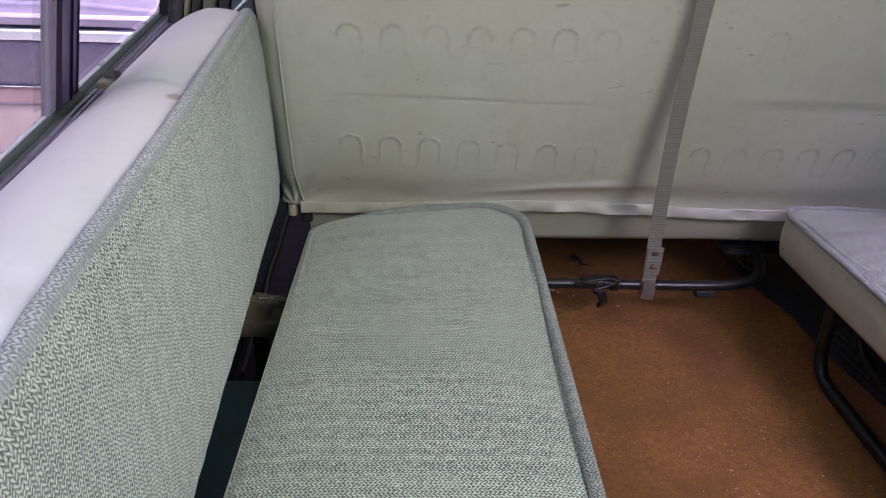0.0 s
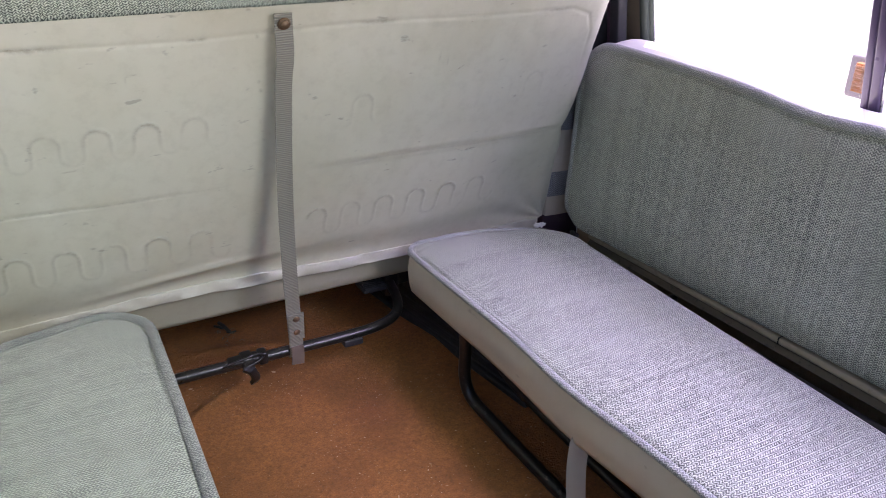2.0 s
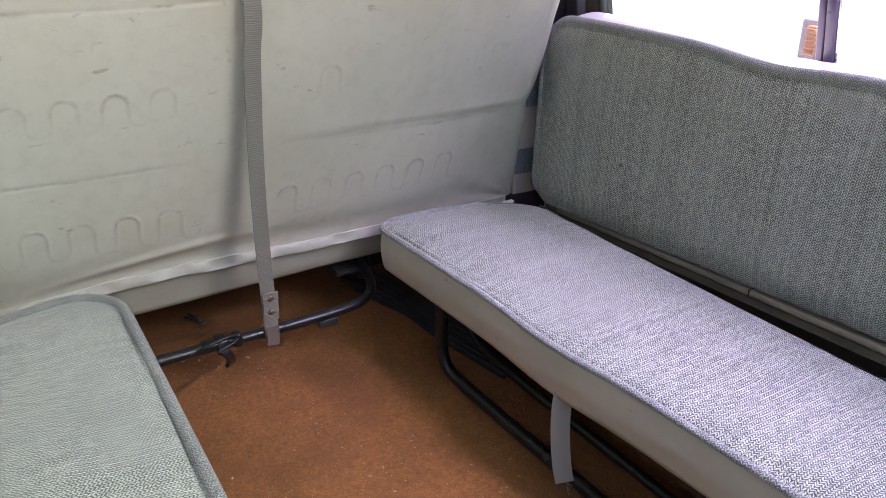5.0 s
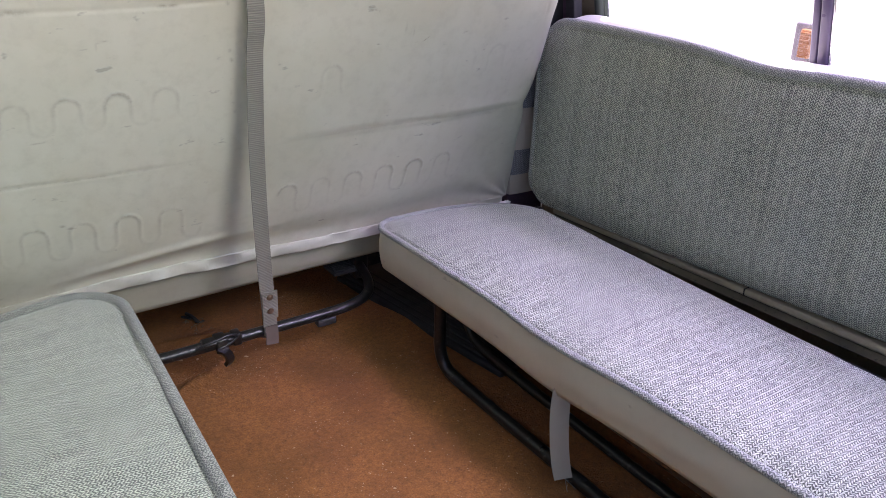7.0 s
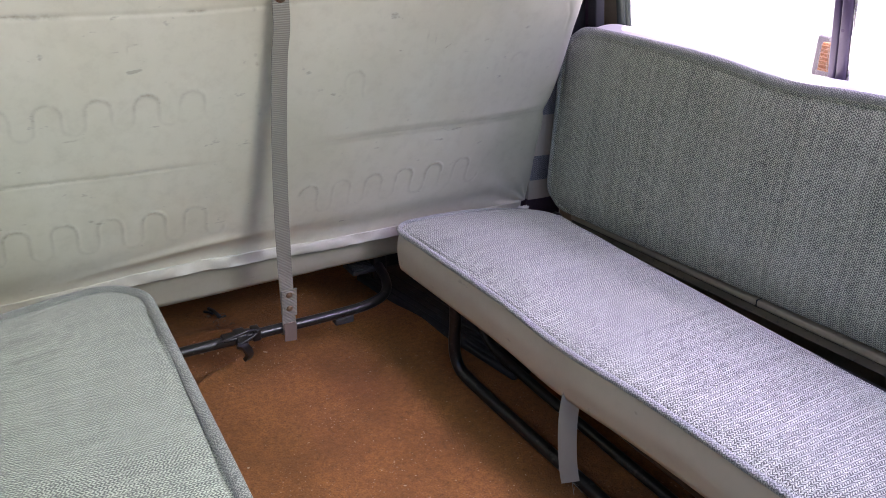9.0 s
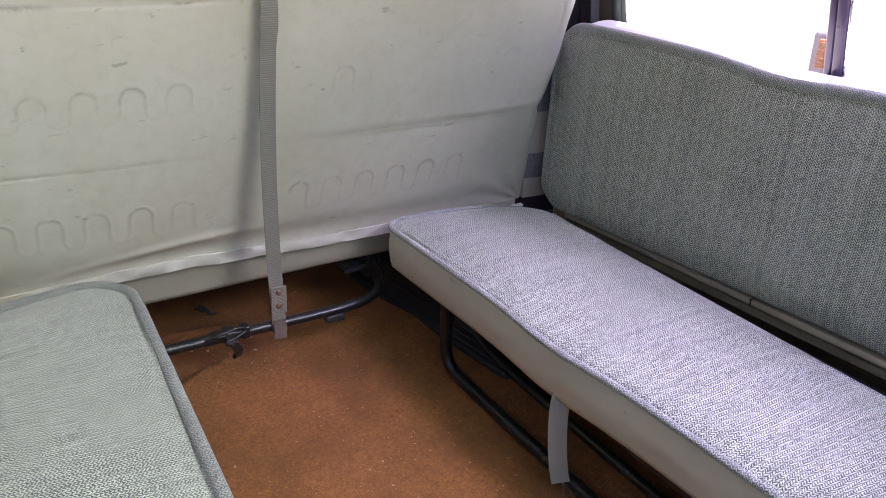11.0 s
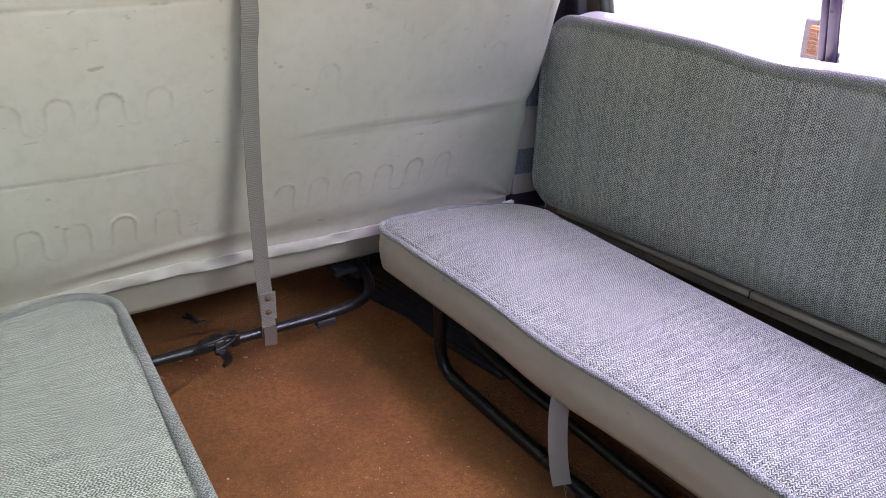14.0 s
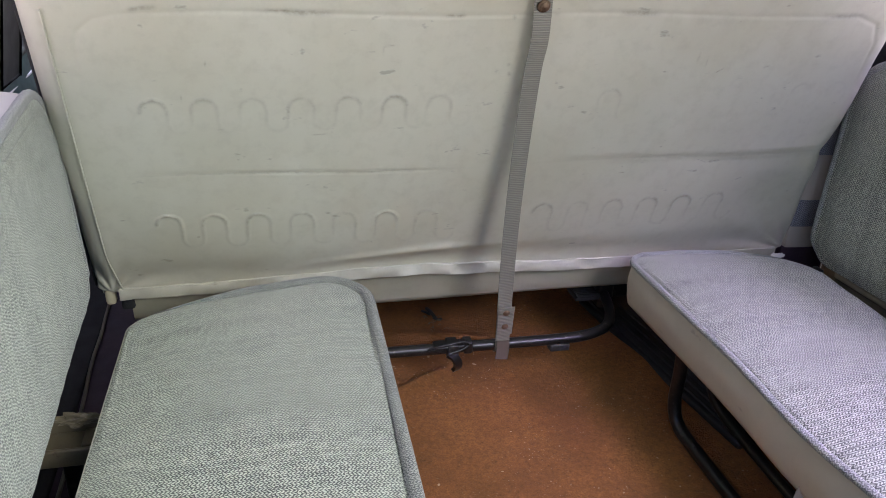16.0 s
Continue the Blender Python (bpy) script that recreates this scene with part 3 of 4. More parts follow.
def side_cushion(s, x0, x1, slope0, slope1, y0, y1, radii, z, label, sag, skew, pipe_r, seam):
    ring = outline(x0, x1, y0, y1, radii, 14, 0.03)
    def fade(u, v):
        return min(1.0, max(0.0, (0.93 - u_of((u, v))) * 3.0))
    def u_of(p):
        return (x1 - p[0]) / (x1 - x0) if s < 0 else (p[0] - x0) / (x1 - x0)
    def bend(u, v):
        f = (u - x0) / (x1 - x0)
        du = (slope0 * (1 - f) + slope1 * f) * (v - 1.0)
        edge = (1 - f) if s > 0 else f
        dz = -0.007 * sag * gauss(v, 0.80, 0.10) * edge ** 2
        du += -0.005 * sag * gauss(v, 0.76, 0.13) * edge ** 2
        ahead = min(1.0, max(0.0, (v - 0.85) / (y1 - 0.85)))
        return du, skew(f) * ahead ** 1.5, z + dz
    seat = pad(Matrix.Identity(4), ring, 0.082, 0.012, bend, ("cloth_face", "cushion", "piping"), (label, "grey-green knitted cloth"), SEATS[s], (CLOTH, VINYL_SIDE, PIPE_DARK if s < 0 else PIPE_LIT), pipe_r, seed=11 + s, belly=0.006, swap=True, seam=seam, groove=0.006 if s < 0 else 0.0035, front=fade, piped=fade)
    edge = [Vector((p[0], p[1], -0.002)) + Vector(bend(*p)) for p in ring if u_of(p) > 0.86]
    edge.sort(key=lambda q: q.y)
    part("edge_trim", tube(edge, 0.0022, 6), VINYL_SIDE, seat, "thin cream vinyl edge")
    part("base_board", box(x0 + 0.03, x1 - 0.03, y0 + 0.03, y1 - 0.06, z - 0.108, z - 0.086, 0.004), BLACK, seat, "black base board")
    return seat


left_seat = side_cushion(-1, -0.620, -0.237, 0.012, 0.017, 0.12, 1.327, (0.05, 0.05, 0.095, 0.045), 0.262, "grey-green knitted cloth seat cushion with worn vinyl edges", 0.0, lambda f: -0.10 * max(0.0, 1 - f) ** 1.8, 0.0090, 0.0115)
right_seat = side_cushion(1, 0.287, 0.617, -0.036, 0.010, 0.12, 1.335, (0.05, 0.05, 0.065, 0.045), 0.264, "grey knitted cloth seat cushion with taupe vinyl side", 1.0, lambda f: -0.065 * max(0.0, f - 0.35) ** 1.5 / 0.52, 0.0062, 0.0082)


# ---- bench seat: its vinyl back faces the load floor ----
BX0, BX1 = -0.702, 0.669


def bench_y(z):
    return 1.40 - 0.38 * (z - 0.232)


def serpentine(x0, x1, n, z0, z1):
    """The line of a zigzag seat spring: upright arches side by side."""
    p = (x1 - x0) / n
    r = p * 0.27
    pts = []
    for i in range(n):
        c = x0 + p * (i + 0.5)
        pts += [(c - r * math.cos(a), z1 - r + r * math.sin(a)) for a in np.linspace(0, math.pi, 9)]
        d = c + p / 2
        q = p / 2 - r
        pts += [(d - q * math.cos(a), z0 + q - q * math.sin(a)) for a in np.linspace(0, math.pi, 7)]
    return np.array(pts)


# each spring: its line, how strongly it shows, where along x it shows most, how it tilts
SPRINGS = [(serpentine(-0.590, -0.080, 7, 0.318, 0.388), 1.0, lambda x: 1.3 - 0.25 * np.clip((np.abs(x + 0.36) - 0.15) / 0.12, 0, 1), -0.034),
           (serpentine(0.0655, 0.482, 6, 0.318, 0.386), 1.0, lambda x: 0.75 + 0.5 * np.exp(-((x - 0.37) / 0.08) ** 2), 0.016),
           (serpentine(-0.583, -0.083, 7, 0.553, 0.609), 0.7, lambda x: 0.85 + 0.4 * np.exp(-((x + 0.19) / 0.03) ** 2) + 0.5 * np.exp(-((x + 0.55) / 0.05) ** 2), 0.0),
           (serpentine(0.060, 0.623, 8, 0.556, 0.616), 0.6, lambda x: 0.12 + 1.1 * np.exp(-((x - 0.166) / 0.026) ** 2) + 0.35 * np.exp(-((x - 0.52) / 0.08) ** 2), 0.014)]


# rubbed marks on the cover: x, z, half length, half width, slant
SCUFFS = [(-0.206, 0.690, 0.0085, 0.0011, 0.10), (-0.214, 0.684, 0.0011, 0.0060, 0.0), (-0.305, 0.545, 0.012, 0.0010, 0.05), (-0.505, 0.612, 0.0012, 0.0040, 0.0), (-0.467, 0.665, 0.0016, 0.0030, 0.0),
          (0.318, 0.660, 0.0011, 0.0065, 0.3), (0.345, 0.644, 0.0070, 0.0011, 0.6), (0.300, 0.668, 0.0011, 0.0080, 0.2), (0.430, 0.650, 0.0050, 0.0010, 0.2), (0.232, 0.447, 0.0050, 0.0010, -0.1),
          (-0.540, 0.745, 0.016, 0.0030, 0.1), (-0.36, 0.742, 0.020, 0.0022, 0.0), (-0.11, 0.735, 0.014, 0.0022, 0.0)]


def bench_cover():
    nx, nz = 600, 260
    xs, zs = np.linspace(BX0, BX1, nx + 1), np.linspace(0.226, 0.778, nz + 1)
    X, Z = np.meshgrid(xs, zs)
    wear_and_marks = np.zeros_like(X)
    out = np.zeros_like(X)          # how far the cover stands out, towards the load floor
    for line, amount, share, tilt in SPRINGS:
        line = line + np.stack([0 * line[:, 0], tilt * (line[:, 0] - line[:, 0].mean())], -1)
        lo, hi = line.min(0) - 0.015, line.max(0) + 0.015
        sel = (X > lo[0]) & (X < hi[0]) & (Z > lo[1]) & (Z < hi[1])
        px, pz = X[sel], Z[sel]
        best = np.full(px.shape, 9.0)
        for a, b in zip(line[:-1], line[1:]):
            d = b - a
            t = np.clip(((px - a[0]) * d[0] + (pz - a[1]) * d[1]) / (d @ d), 0, 1)
            best = np.minimum(best, np.hypot(px - a[0] - t * d[0], pz - a[1] - t * d[1]))
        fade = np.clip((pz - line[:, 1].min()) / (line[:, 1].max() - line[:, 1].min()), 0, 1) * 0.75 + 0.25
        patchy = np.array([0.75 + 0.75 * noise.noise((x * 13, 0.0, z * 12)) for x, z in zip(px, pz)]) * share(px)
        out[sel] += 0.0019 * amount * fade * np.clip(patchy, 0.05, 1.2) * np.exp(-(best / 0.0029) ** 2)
        # darker along each spring's line, most towards its top
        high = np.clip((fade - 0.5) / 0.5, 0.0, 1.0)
        wear_and_marks[sel] = np.maximum(wear_and_marks[sel], (0.24 + 0.62 * high) * min(1.0, amount + 0.2) * np.clip(patchy, 0.06, 1.0) * np.exp(-(best / 0.0030) ** 2))
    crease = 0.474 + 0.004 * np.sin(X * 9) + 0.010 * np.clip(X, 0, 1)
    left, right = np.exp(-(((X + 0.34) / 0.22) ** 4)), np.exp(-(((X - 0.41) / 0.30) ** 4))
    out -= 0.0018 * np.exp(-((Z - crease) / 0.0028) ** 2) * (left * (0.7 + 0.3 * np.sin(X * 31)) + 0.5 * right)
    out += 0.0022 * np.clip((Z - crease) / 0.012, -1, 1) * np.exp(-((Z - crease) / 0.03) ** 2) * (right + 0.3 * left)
    # thin darker line just below the crease
    wear_and_marks = np.maximum(wear_and_marks, 0.55 * np.exp(-((Z - crease + 0.001) / 0.0016) ** 2) * (left + 0.5 * right))
    # the drawn-in line round the upper border, rounded at its corners
    border = [(-0.640, 0.60), (-0.636, 0.68), (-0.628, 0.712), (-0.605, 0.730), (-0.57, 0.737)] + [(x, 0.738 + 0.003 * math.sin(x * 11)) for x in np.linspace(-0.5, 0.5, 21)] + [(0.56, 0.736), (0.60, 0.722), (0.615, 0.69), (0.618, 0.62)]
    best = np.full(X.shape, 9.0)
    for (ax, az), (bx, bz) in zip(border[:-1], border[1:]):
        t = np.clip(((X - ax) * (bx - ax) + (Z - az) * (bz - az)) / ((bx - ax) ** 2 + (bz - az) ** 2), 0, 1)
        best = np.minimum(best, np.hypot(X - ax - t * (bx - ax), Z - az - t * (bz - az)))
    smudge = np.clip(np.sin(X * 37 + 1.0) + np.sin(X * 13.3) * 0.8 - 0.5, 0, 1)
    wear_and_marks = np.maximum(wear_and_marks, 0.75 * smudge * np.exp(-(best / 0.0045) ** 2))
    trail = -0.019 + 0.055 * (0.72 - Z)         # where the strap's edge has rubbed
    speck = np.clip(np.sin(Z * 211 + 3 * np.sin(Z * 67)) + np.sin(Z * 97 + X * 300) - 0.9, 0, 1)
    wear_and_marks = np.maximum(wear_and_marks, 0.9 * speck * np.exp(-((X - trail) / 0.0035) ** 2) * np.clip((Z - 0.52) / 0.06, 0, 1))
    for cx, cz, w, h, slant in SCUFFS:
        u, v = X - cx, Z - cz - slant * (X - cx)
        wear_and_marks = np.maximum(wear_and_marks, 0.95 * np.exp(-((u / w) ** 4 + (v / h) ** 2)))
    out -= 0.0013 * np.exp(-(best / 0.0035) ** 2) * np.clip((Z - 0.60) / 0.10, 0, 1)
    # padding: fuller in the middle, drawn in at the hem, a slack fold above it
    edge = np.minimum(X - BX0, BX1 - X)
    out += 0.010 * np.sin(np.clip((Z - 0.226) / 0.544, 0, 1) * math.pi) * (1 - np.exp(-edge / 0.06))
    out -= 0.010 * np.exp(-((Z - 0.258) / 0.026) ** 2) * (0.5 + 0.5 * np.exp(-((X + 0.05) / 0.22) ** 2))
    fold = 0.272 + 0.018 * np.sin((X + 0.25) * 6.0)
    out += 0.007 * np.exp(-((Z - fold) / 0.010) ** 2) * np.exp(-((X + 0.14) / 0.16) ** 2)
    # gathers that fan out from the lower corners
    for cx, way in ((BX1 - 0.02, -1), (BX0 + 0.03, 1)):
        dx, dz = (X - cx) * way, Z - 0.222
        ang, rad = np.arctan2(dz, dx), np.hypot(dx, dz)
        out += 0.0028 * np.sin(ang * (13 if way < 0 else 9)) * np.exp(-(rad / 0.13) ** 2) * np.clip(rad / 0.03, 0, 1)
    out -= 0.020 * np.exp(-((X - 0.58) / 0.10) ** 2) * np.exp(-((Z - 0.36) / 0.09) ** 2)
    for i in range(nz + 1):
        for j in range(0, nx + 1):
            out[i, j] += 0.0022 * noise.noise((X[i, j] * 6, Z[i, j] * 7, 4.0)) + 0.0007 * noise.noise((X[i, j] * 28, Z[i, j] * 30, 1.0))
    r = 0.05
    d = np.clip(r - edge, 0, r)
    back = r - np.sqrt(np.maximum(r * r - d * d, 0))
    Y = 1.40 - 0.38 * (Z - 0.232) - out + back * np.where(X < 0, 0.75, 1.3)
    flare = (0.034 * np.clip((0.47 - Z) / 0.25, 0, 1) ** 0.9 - 0.008 * np.exp(-((Z - 0.476) / 0.03) ** 2)) * np.clip((X - 0.40) / 0.26, 0, 1) ** 2
    verts = np.stack([X + flare, Y, Z], -1).reshape(-1, 3)
    faces = []
    for i in range(nz):
        for j in range(nx):
            a = i * (nx + 1) + j
            faces.append((a, a + 1, a + nx + 2, a + nx + 1))
    me = mesh_of("vinyl_back", verts, faces, np.stack([X, Z], -1).reshape(-1, 2))
    dirt_and_marks = me.attributes.new("wear_and_marks", "FLOAT", "POINT")
    dirt_and_marks.data.foreach_set("value", np.clip(wear_and_marks, 0, 1).astype(np.float32).ravel())
    return me


bench = thing("rear_bench", (0.0, 1.6, 0.12), "folding bench seat with a stained cream vinyl back", "bench seat")
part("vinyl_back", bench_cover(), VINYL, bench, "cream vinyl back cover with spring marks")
# upholstered body behind the cover
bm = bmesh.new()
prof = [(1.452, 0.20), (1.62, 0.22), (1.42, 0.80), (1.36, 0.835), (1.28, 0.838), (1.218, 0.820), (1.200, 0.782), (1.250, 0.750)]
rows_ = [[bm.verts.new((x, y, z)) for y, z in prof] for x in np.linspace(BX0 + 0.004, BX1 - 0.004, 12)]
for a, b in zip(rows_[:-1], rows_[1:]):
    for i in range(len(prof)):
        k = (i + 1) % len(prof)
        bm.faces.new((a[i], a[k], b[k], b[i]))
bm.faces.new(rows_[0])
bm.faces.new(rows_[-1][::-1])
bmesh.ops.recalc_face_normals(bm, faces=bm.faces[:])
uvl = bm.loops.layers.uv.new("UVMap")
for f in bm.faces:
    f.smooth = True
    for l in f.loops:
        l[uvl].uv = (l.vert.co.x, l.vert.co.y + l.vert.co.z)
part("cloth_body", bm, CLOTH, bench, "grey cloth front and top of the bench")
part("seat_base", box(BX0 + 0.03, BX1 - 0.03, 1.60, 2.10, 0.16, 0.34, 0.03, 3), CLOTH, bench)

# the pale hem along the foot of the cover, a little wavy
verts, uvs, faces, thread = [], [], [], []
NH = 220
for i in range(NH + 1):
    x = BX0 + 0.042 + (BX1 - BX0 - 0.060) * i / NH
    wav = 0.0014 * noise.noise((x * 9, 0, 0)) + 0.0013 * gauss(x, -0.10, 0.12) * math.sin(x * 47)
    y0 = bench_y(0.226) - 0.0015
    arch = 0.012 * gauss(x, -0.16, 0.25)
    z = 0.222 + wav + arch - 0.008 * max(0.0, x - 0.3)
    for k, (dy, dz) in enumerate(((0.012, 0.0122), (-0.0040, 0.0118), (-0.0046, 0.0106), (-0.0040, -0.0112), (-0.0034, -0.0124), (0.012, -0.0128))):
        verts.append((x, y0 + dy * 0.7 + 0.4 * wav + 0.0022 * noise.noise((x * 30, k * 0.6, 2.0)), z + dz * 0.95 + 0.0012 * noise.noise((x * 45, k * 0.3, 7.0))))
        uvs.append((x, dz))
for i in range(NH):
    for k in range(5):
        a = i * 6 + k
        faces.append((a, a + 6, a + 7, a + 1))
for i in range(2, 84, 2):
    p = Vector(verts[i * 6 + 2])
    thread.append(box(p.x - 0.0019, p.x + 0.0019, p.y - 0.0008, p.y + 0.0010, p.z - 0.0010, p.z + 0.0002))
hem_mesh = part("hem", mesh_of("hem", verts, faces, uvs), HEM, bench, "pale folded hem with stitched edge")
part("stitching", merged(*thread), VINYL_SIDE, hem_mesh, "dull thread along the hem")
# stitched welt up the left edge of the cover
welt = [(BX0 + 0.036 + 0.014 * max(0.0, 1 - k / 3), bench_y(0.226 + 0.0272 * k) - 0.0008 - 0.010 * 0.45 * math.sin(math.pi * min(1.0, k / 20)), 0.226 + 0.0272 * k) for k in range(20)]
part("welt", tube(smooth_path(welt), 0.0016, 6), VINYL, bench, "stitched side seam")
edge_line = [(BX0 - 0.001, bench_y(0.226 + 0.0272 * k) + 0.036, 0.226 + 0.0272 * k) for k in range(20)]
part("welt", tube(smooth_path(edge_line), 0.0035, 6), RUBBER, bench, "dark side welt")

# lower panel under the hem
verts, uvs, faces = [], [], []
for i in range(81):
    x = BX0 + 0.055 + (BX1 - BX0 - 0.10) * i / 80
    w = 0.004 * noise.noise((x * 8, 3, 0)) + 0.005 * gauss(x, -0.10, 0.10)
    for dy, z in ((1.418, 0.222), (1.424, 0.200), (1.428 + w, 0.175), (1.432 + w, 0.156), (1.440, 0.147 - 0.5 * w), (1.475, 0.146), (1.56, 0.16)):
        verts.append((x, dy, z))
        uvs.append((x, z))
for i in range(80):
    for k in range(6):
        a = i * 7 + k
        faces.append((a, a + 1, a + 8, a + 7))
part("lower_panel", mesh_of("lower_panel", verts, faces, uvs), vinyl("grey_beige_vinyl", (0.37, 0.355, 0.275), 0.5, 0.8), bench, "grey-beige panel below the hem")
part("end_lug", box(-0.688, -0.670, 1.412, 1.434, 0.194, 0.224, 0.006, 2), FOAM_TAN, bench, "torn cream padding at the cover's corner")
part("end_lug", box(-0.664, -0.640, 1.420, 1.445, 0.178, 0.212, 0.006, 2), RUBBER, bench)
bm = bmesh.new()
bmesh.ops.create_icosphere(bm, subdivisions=3, radius=1.0)
for v in bm.verts:
    v.co = Vector((0.640 + v.co.x * 0.016, 1.372 + v.co.y * 0.008, 0.226 + v.co.z * 0.003)) + Vector((0.003 * noise.noise(v.co * 4), 0, 0.006 * noise.noise(v.co * 3)))
part("torn_lining", bm, FOAM, bench, "white lining that shows at the torn corner")

# the tubular support below the bench, with its latch
stand = thing("bench_support", (0.0, 1.40, 0.0), "black tubular support bar below the bench seat", "support bar")
TY, TZ = 1.328, 0.097
loop = [(-0.52, 1.470, 0.120), (-0.50, 1.44, 0.116), (-0.44, 1.350, TZ + 0.004), (-0.36, TY + 0.004, TZ), (-0.10, TY, TZ), (0.0, TY, TZ), (0.14, TY - 0.002, TZ), (0.215, TY, TZ + 0.001),
        (0.268, TY + 0.022, TZ + 0.004), (0.292, 1.395, TZ + 0.012), (0.300, 1.455, 0.118), (0.302, 1.475, 0.128)]
part("bar", tube(smooth_path(loop), 0.0108, 14), BLACK, stand)
part("pivot_plate", merged(box(0.288, 0.322, 1.452, 1.500, 0.085, 0.150, 0.006), box(0.322, 0.40, 1.47, 1.50, 0.10, 0.150, 0.005)), BLACK, stand)
part("pivot_bolt", disc((0.303, 1.446, 0.112), (-0.2, -1, 0.35), 0.0085, 0.006), STEEL, stand, "bright pivot bolt")
part("pivot_plate", box(-0.54, -0.50, 1.455, 1.500, 0.085, 0.150, 0.006), BLACK, stand)
flap = part("flap", box(0.236, 0.304, 1.452, 1.51, 0.106, 0.115, 0.002), RUBBER, stand, "dark ribbed rubber flap")
for k in range(6):
    part("rib", box(0.240, 0.300, 1.454 + 0.008 * k, 1.460 + 0.008 * k, 0.114, 0.120, 0.002), RUBBER, flap)
latch = part("latch", merged(box(-0.100, -0.040, TY - 0.016, TY + 0.012, TZ + 0.004, TZ + 0.013, 0.004),
                             box(-0.042, -0.024, TY - 0.013, TY + 0.012, TZ - 0.010, TZ + 0.017, 0.004),
                             box(-0.075, -0.052, TY - 0.018, TY + 0.016, TZ - 0.016, TZ + 0.016, 0.004)), BLACK, stand, "black latch clamp")
hook = [(-0.074, TY - 0.016, TZ - 0.002), (-0.062, TY - 0.020, TZ - 0.008), (-0.054, TY - 0.018, TZ - 0.024), (-0.053, TY - 0.014, TZ - 0.036), (-0.057, TY - 0.008, TZ - 0.045)]
part("latch_hook", ribbon(smooth_path(hook), 0.016, 0.008, Vector((1, 0.5, 0))), BLACK, stand, "curved black hook")
wire = [(-0.112, TY - 0.012, TZ + 0.006), (-0.095, TY - 0.016, TZ + 0.014), (-0.070, TY - 0.017, TZ + 0.018), (-0.045, TY - 0.014, TZ + 0.021), (-0.030, TY - 0.012, TZ + 0.012), (-0.045, TY - 0.016, TZ + 0.004), (-0.075, TY - 0.019, TZ - 0.003)]
part("latch_spring", tube(smooth_path(wire), 0.0028, 8), BLACK, stand, "bent black spring wire")
part("rubber_stop", box(0.134, 0.176, TY - 0.011, TY + 0.012, TZ - 0.024, TZ - 0.007, 0.004), RUBBER, stand, "black rubber stop under the bar")

# the strap that ties the bench to its support
strap = thing("tie_strap", (0.02, 1.30, 0.10), "grey ribbed webbing strap bolted to the bench back", "strap")
TOP, END = Vector((0.014, 1.186, 0.752)), Vector((0.033, TY - 0.014, TZ + 0.006))
way = [TOP + Vector((0, 0, 0.016)), TOP, TOP + Vector((0.001, 0.004, -0.05))]
for k in range(2, 15):
    f = k / 15
    p = TOP.lerp(END, f)
    way.append(p + Vector((-0.0075 * math.sin(f * math.pi), 0.006 * math.sin(f * math.pi), 0)))
way += [END, Vector((0.033, TY - 0.010, TZ - 0.012)), Vector((0.033, TY + 0.004, TZ - 0.0145))]
part("webbing", ribbon(smooth_path(way, rounds=2), 0.0275, 0.0018), WEB, strap)
low = TOP.lerp(END, 0.90)
slope = (END - TOP).normalized()
front = Vector((1, 0, 0)).cross(slope).normalized()
if front.y > 0:
    front = -front
tab = [TOP.lerp(END, f) + front * 0.0030 for f in (0.855, 0.88, 0.90, 0.93, 0.955)]
part("folded_end", ribbon(tab, 0.030, 0.002), WEB, strap, "doubled webbing end")
tail = [END + front * 0.004 + Vector((0, 0, 0.012)), END + front * 0.008 + Vector((0, 0, -0.006)), END + front * 0.010 + Vector((-0.002, 0, -0.015)), END + front * 0.0105 + Vector((-0.003, 0, -0.024))]
part("loose_end", ribbon(tail, 0.025, 0.0018), vinyl("clear_grey_tab", (0.11, 0.085, 0.068), 0.22, 0.6, False), strap, "pale loose strap end")
for f in (0.875, 0.925):
    part("rivet", disc(TOP.lerp(END, f) + front * 0.005, front, 0.0072, 0.003), RUST, strap, "rusty rivet")
part("washer", disc(TOP + Vector((0, -0.004, 0)), (0, -1, -0.38), 0.0105, 0.003, 18), RUST, strap, "stained washer")
part("bolt", disc(TOP + Vector((0, -0.0065, 0)), (0, -1, -0.38), 0.0075, 0.005, 10), RUST, strap, "rusty bolt head")

# ---- frames and small parts of the side seats ----
frame_r = SEATS[1]
leg = [(0.312, 1.138, 0.182), (0.313, 1.136, 0.120), (0.314, 1.142, 0.060), (0.318, 1.128, 0.020), (0.322, 1.085, 0.010), (0.322, 0.95, 0.011), (0.326, 0.70, 0.011), (0.330, 0.36, 0.011), (0.330, 0.30, 0.03), (0.330, 0.285, 0.09), (0.330, 0.285, 0.178)]
part("leg_loop", tube(smooth_path(leg), 0.0122, 12), BLACK, frame_r, "worn black tubular leg")
rail2 = [(0.41, 1.21, 0.172), (0.41, 1.20, 0.10), (0.405, 1.16, 0.042), (0.40, 1.05, 0.036), (0.40, 0.6, 0.036), (0.40, 0.32, 0.040), (0.40, 0.27, 0.10), (0.40, 0.26, 0.172)]
part("cross_rail", tube(smooth_path(rail2), 0.010, 10), BLACK, frame_r)
part("hinge_rail", tube([(0.668, 0.16, 0.226), (0.664, 1.30, 0.198)], 0.0150, 12), BLACK, frame_r, "black hinge bar")
part("hinge_rail", box(0.632, 0.690, 0.16, 1.25, 0.150, 0.172, 0.004), BLACK, frame_r)
part("stay", box(0.615, 0.70, 0.985, 1.000, 0.198, 0.216, 0.003), BLACK, frame_r, "black stay")
part("hinge_arm", box(0.663, 0.673, 1.268, 1.292, 0.10, 0.240, 0.003), BLACK, frame_r)
